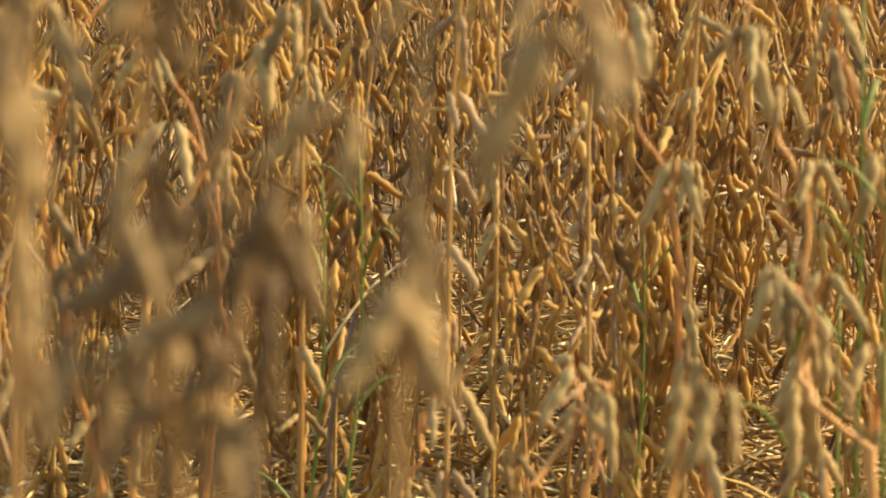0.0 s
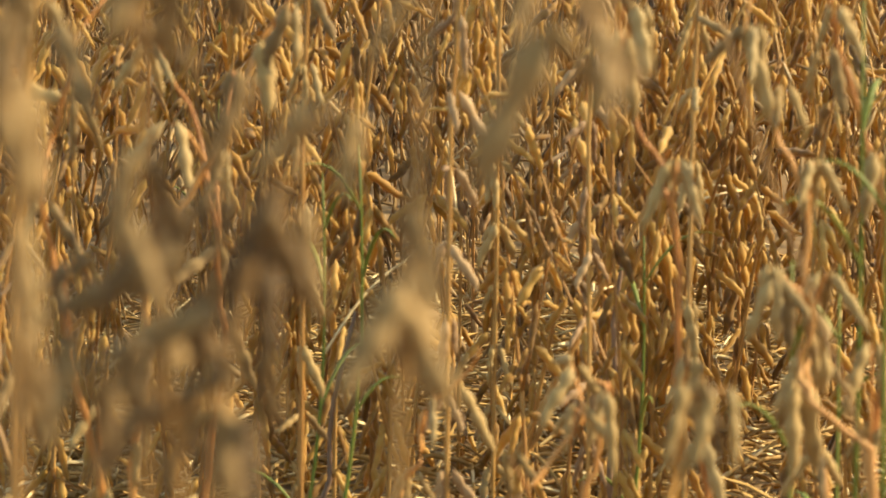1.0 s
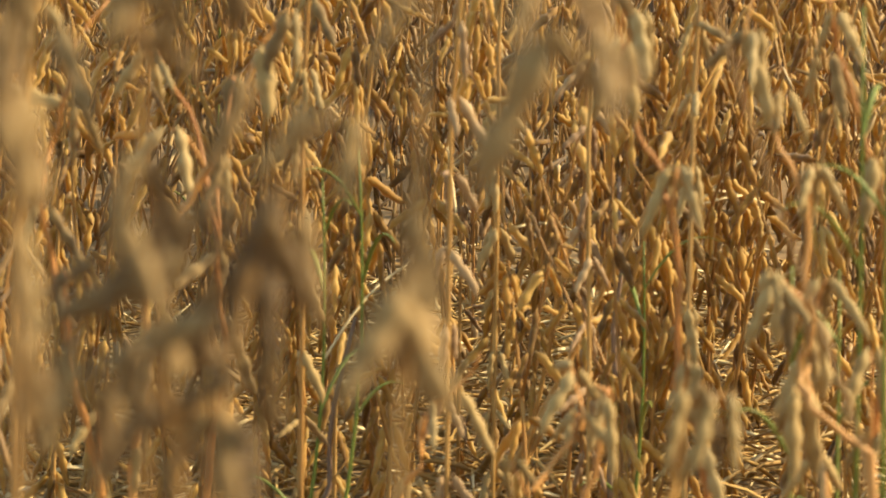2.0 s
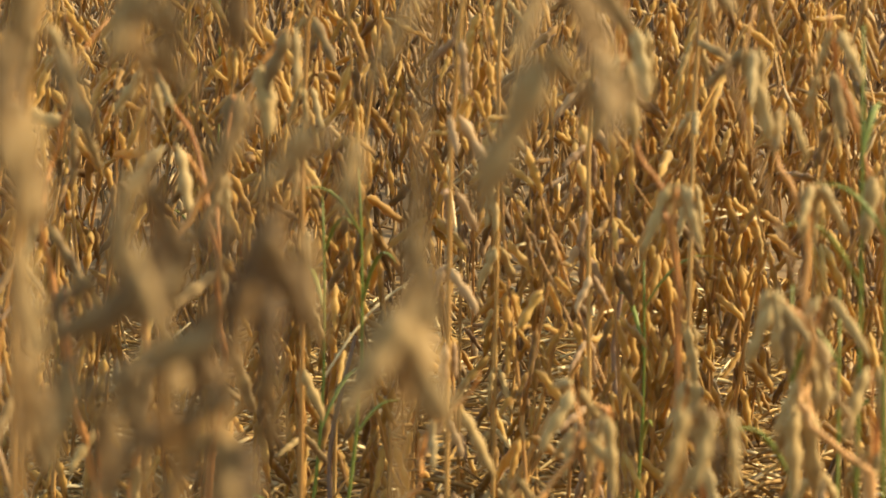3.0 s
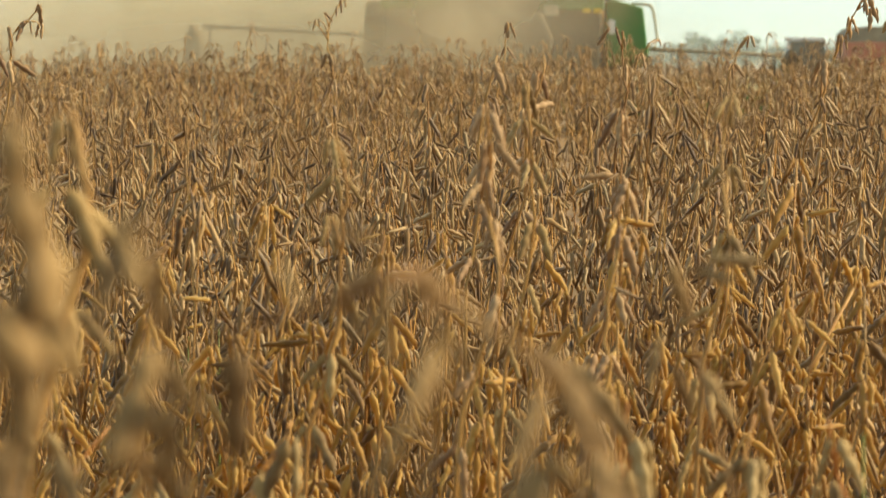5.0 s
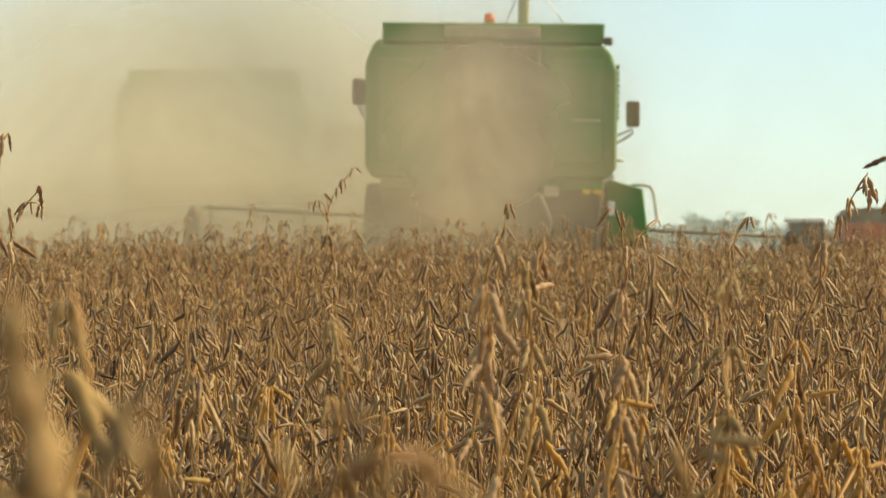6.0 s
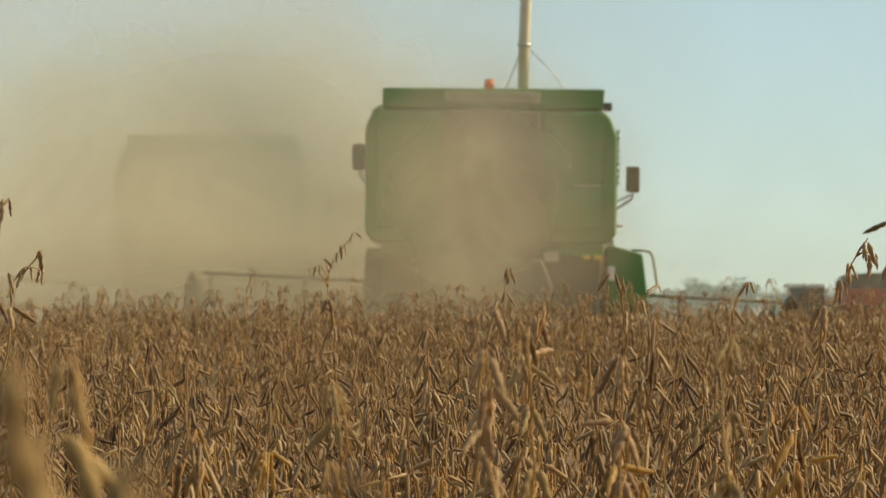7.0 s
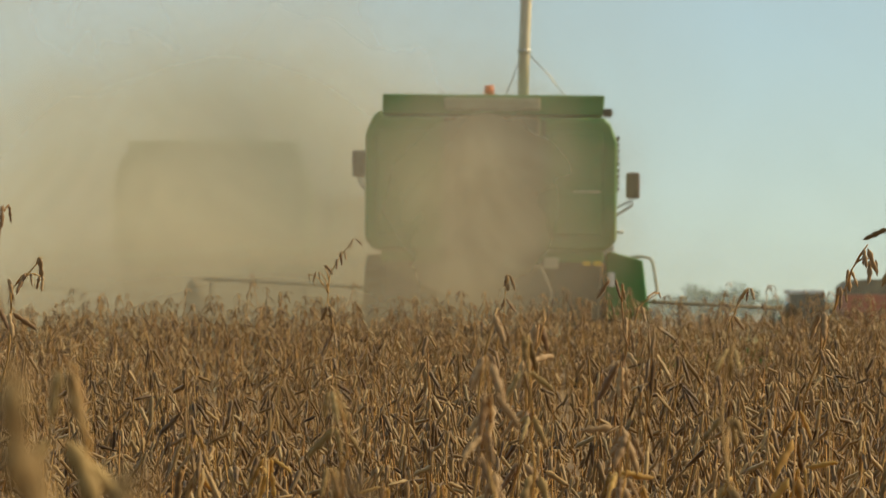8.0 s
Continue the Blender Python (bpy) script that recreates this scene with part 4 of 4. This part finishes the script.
far_field()


def tree(seed, height):
    r = np.random.default_rng(seed)
    t = empty("tree")
    p = np.array([(0, 0, 0), (0.1, 0, height * 0.3), (0.0, 0.1, height * 0.6), (0.1, 0, height * 0.85)])
    trunk = tube_part("trunk", p, np.array((0.28, 0.22, 0.13, 0.05)), bark_mat, t, 7)
    hubs = []
    for k in range(9):
        a, z = r.uniform(0, 6.28), height * r.uniform(0.3, 0.75)
        end = np.array((math.cos(a) * height * 0.22, math.sin(a) * height * 0.22, z + height * 0.18))
        tube_part("limb", np.array([(0.05, 0, z), end * 0.6 + np.array((0, 0, z)) * 0.4, end]), np.array((0.1, 0.07, 0.03)), bark_mat, trunk, 5)
        hubs.append(end)
    hubs.append(np.array((0, 0, height * 0.85)))
    n = 520
    c = np.array(hubs)[r.integers(0, len(hubs), n)] + r.normal(0, height * 0.075, (n, 3))
    u, w = r.normal(0, 1, (n, 3)), r.normal(0, 1, (n, 3))
    u /= np.linalg.norm(u, axis=1)[:, None]
    w /= np.linalg.norm(w, axis=1)[:, None]
    s = r.uniform(0.25, 0.55, (n, 1))
    v = np.stack([c - u * s, c + w * s * 0.6, c + u * s, c - w * s * 0.6], 1).reshape(-1, 3)
    link("crown", mesh_from("crown", v, np.arange(4 * n).reshape(-1, 4), smooth=False), t, mats=(leaf_mat,))
    return tagged(t, "distant dark green tree in a hazy tree line", "tree", "tree line")


TREES = [tree(k, 8.0 + 0.4 * k) for k in range(4)]
k = 0
for x in np.arange(44, 96, 1.75):
    big = 1.0 if 52.5 < x < 66 else 0.80
    m = pose(x + rng.normal(0, 0.5), 900 + rng.normal(0, 10), -5.0, rz=rng.uniform(0, 360)) @ Matrix.Scale(big * rng.uniform(0.92, 1.05), 4)
    ob = TREES[k] if k < 4 else copy_thing(TREES[k % 4], m)
    ob.matrix_basis = m
    k += 1


# ---------------------------------------------------------------- dust in the air
def dust_material(name, thick, wisp_scale, fade, colour=(0.455, 0.41, 0.288)):
    """Dust that scatters light both ways and thins out; fade(n, l, xyz) gives its sockets, all multiplied."""
    m = bpy.data.materials.new(name)
    m.use_nodes = True
    n, l = m.node_tree.nodes, m.node_tree.links
    n.remove(n["Principled BSDF"])
    co = n.new("ShaderNodeTexCoord")
    xyz = n.new("ShaderNodeSeparateXYZ")
    l.new(co.outputs["Object"], xyz.inputs["Vector"])
    tex = n.new("ShaderNodeTexNoise")
    tex.inputs["Scale"].default_value = wisp_scale
    tex.inputs["Detail"].default_value = 3.0
    tex.inputs["Distortion"].default_value = 0.7
    l.new(co.outputs["Object"], tex.inputs["Vector"])
    value = ranged(n, l, tex.outputs["Fac"], 0.25, 0.72, 0.55 * thick, thick)
    for f in fade(n, l, xyz, co):
        mul = n.new("ShaderNodeMath")
        mul.operation = "MULTIPLY"
        l.new(value, mul.inputs[0])
        l.new(f, mul.inputs[1])
        value = mul.outputs["Value"]
    clear, dif, tra = n.new("ShaderNodeBsdfTransparent"), n.new("ShaderNodeBsdfDiffuse"), n.new("ShaderNodeBsdfTranslucent")
    for b in (dif, tra):
        b.inputs["Color"].default_value = (*colour, 1)
    both, mix = n.new("ShaderNodeAddShader"), n.new("ShaderNodeMixShader")
    l.new(dif.outputs["BSDF"], both.inputs[0])
    l.new(tra.outputs["BSDF"], both.inputs[1])
    l.new(value, mix.inputs["Fac"])
    l.new(clear.outputs["BSDF"], mix.inputs[1])
    l.new(both.outputs["Shader"], mix.inputs[2])
    l.new(mix.outputs["Shader"], n["Material Output"].inputs["Surface"])
    return m


def ranged(n, l, socket, a, b, va, vb):
    f = n.new("ShaderNodeMapRange")
    f.interpolation_type = "SMOOTHSTEP"
    for key, value in (("From Min", a), ("From Max", b), ("To Min", va), ("To Max", vb)):
        f.inputs[key].default_value = value
    l.new(socket, f.inputs["Value"])
    return f.outputs["Result"]


def puff_fade(n, l, xyz, co):
    """Thickest in the middle of the puff, gone at its rim."""
    flat = n.new("ShaderNodeVectorMath")
    flat.operation = "MULTIPLY"
    flat.inputs[1].default_value = (1, 0, 1)
    l.new(co.outputs["Object"], flat.inputs[0])
    size = n.new("ShaderNodeVectorMath")
    size.operation = "LENGTH"
    l.new(flat.outputs["Vector"], size.inputs[0])
    return [ranged(n, l, size.outputs["Value"], 0.15, 0.84, 1.0, 0.0)]


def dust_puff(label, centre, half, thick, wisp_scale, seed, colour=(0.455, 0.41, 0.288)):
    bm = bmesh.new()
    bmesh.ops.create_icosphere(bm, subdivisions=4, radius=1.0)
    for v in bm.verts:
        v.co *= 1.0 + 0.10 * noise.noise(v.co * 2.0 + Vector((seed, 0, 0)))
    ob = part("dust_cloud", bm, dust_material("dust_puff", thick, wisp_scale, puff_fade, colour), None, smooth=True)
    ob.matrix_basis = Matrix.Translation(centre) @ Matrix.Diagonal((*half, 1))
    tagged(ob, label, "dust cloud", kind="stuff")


dust_puff("tan dust plume blown out behind the harvester", (0.42, 53.4, 2.40), (3.0, 0.8, 2.9), 0.53, 1.5, 1, (0.475, 0.405, 0.275))
# The low dust's self-shadow is put into its darker colour.
dust_puff("low tan dust rolling over the stubble, darkened for its own shade", (-2.9, 53.4, 0.9), (6.8, 0.9, 1.8), 0.62, 1.8, 5, (0.335, 0.285, 0.19))
dust_puff("dense tan dust cloud hiding the second harvester", (-3.8, 67.5, 2.2), (6.4, 1.6, 5.2), 0.95, 1.2, 9)


def bank_fade(n, l, xyz, co):
    """Thinner upwards and downwind."""
    return [ranged(n, l, xyz.outputs["X"], -5.0, 8.0, 1.0, 0.19), ranged(n, l, xyz.outputs["Z"], 1.0, 12.0, 1.0, 0.45)]


def haze_fade(n, l, xyz, co):
    """Lies low over the far land."""
    return [ranged(n, l, xyz.outputs["Z"], -2.0, 18.0, 1.0, 0.0)]


def haze_bank(label, half_width, far, height, belly_depth, mat):
    """A thin bank of haze: two bulging skins that meet at its ends."""
    us, zs = np.linspace(-1, 1, 25), np.linspace(-1.5, height, 12)
    v = []
    for side in (-1, 1):
        for z in zs:
            for u in us:
                belly = belly_depth * (1 - u * u) * (1 - (z / height - 0.41) ** 2 * 2.4) + 0.4 * noise.noise((u * 4, z * 0.2, side))
                v.append((u * half_width, far + side * belly + 6 * u * u, z))
    c, rows_n = len(us), len(zs)
    q = [(o + i * c + j, o + i * c + j + 1, o + (i + 1) * c + j + 1, o + (i + 1) * c + j)
         for o in (0, c * rows_n) for i in range(rows_n - 1) for j in range(c - 1)]
    ob = link("backdrop", mesh_from("backdrop", np.array(v), np.array(q)), mats=(mat,))
    tagged(ob, label, "haze", kind="structure")


haze_bank("thin tan dust haze hanging in the air over the field", 34, 108, 22, 2.5, dust_material("dust_haze", 0.68, 0.22, bank_fade))
haze_bank("pale blue summer haze over the far land", 260, 600, 24, 8.0, dust_material("air_haze", 0.25, 0.03, haze_fade, (0.46, 0.54, 0.56)))
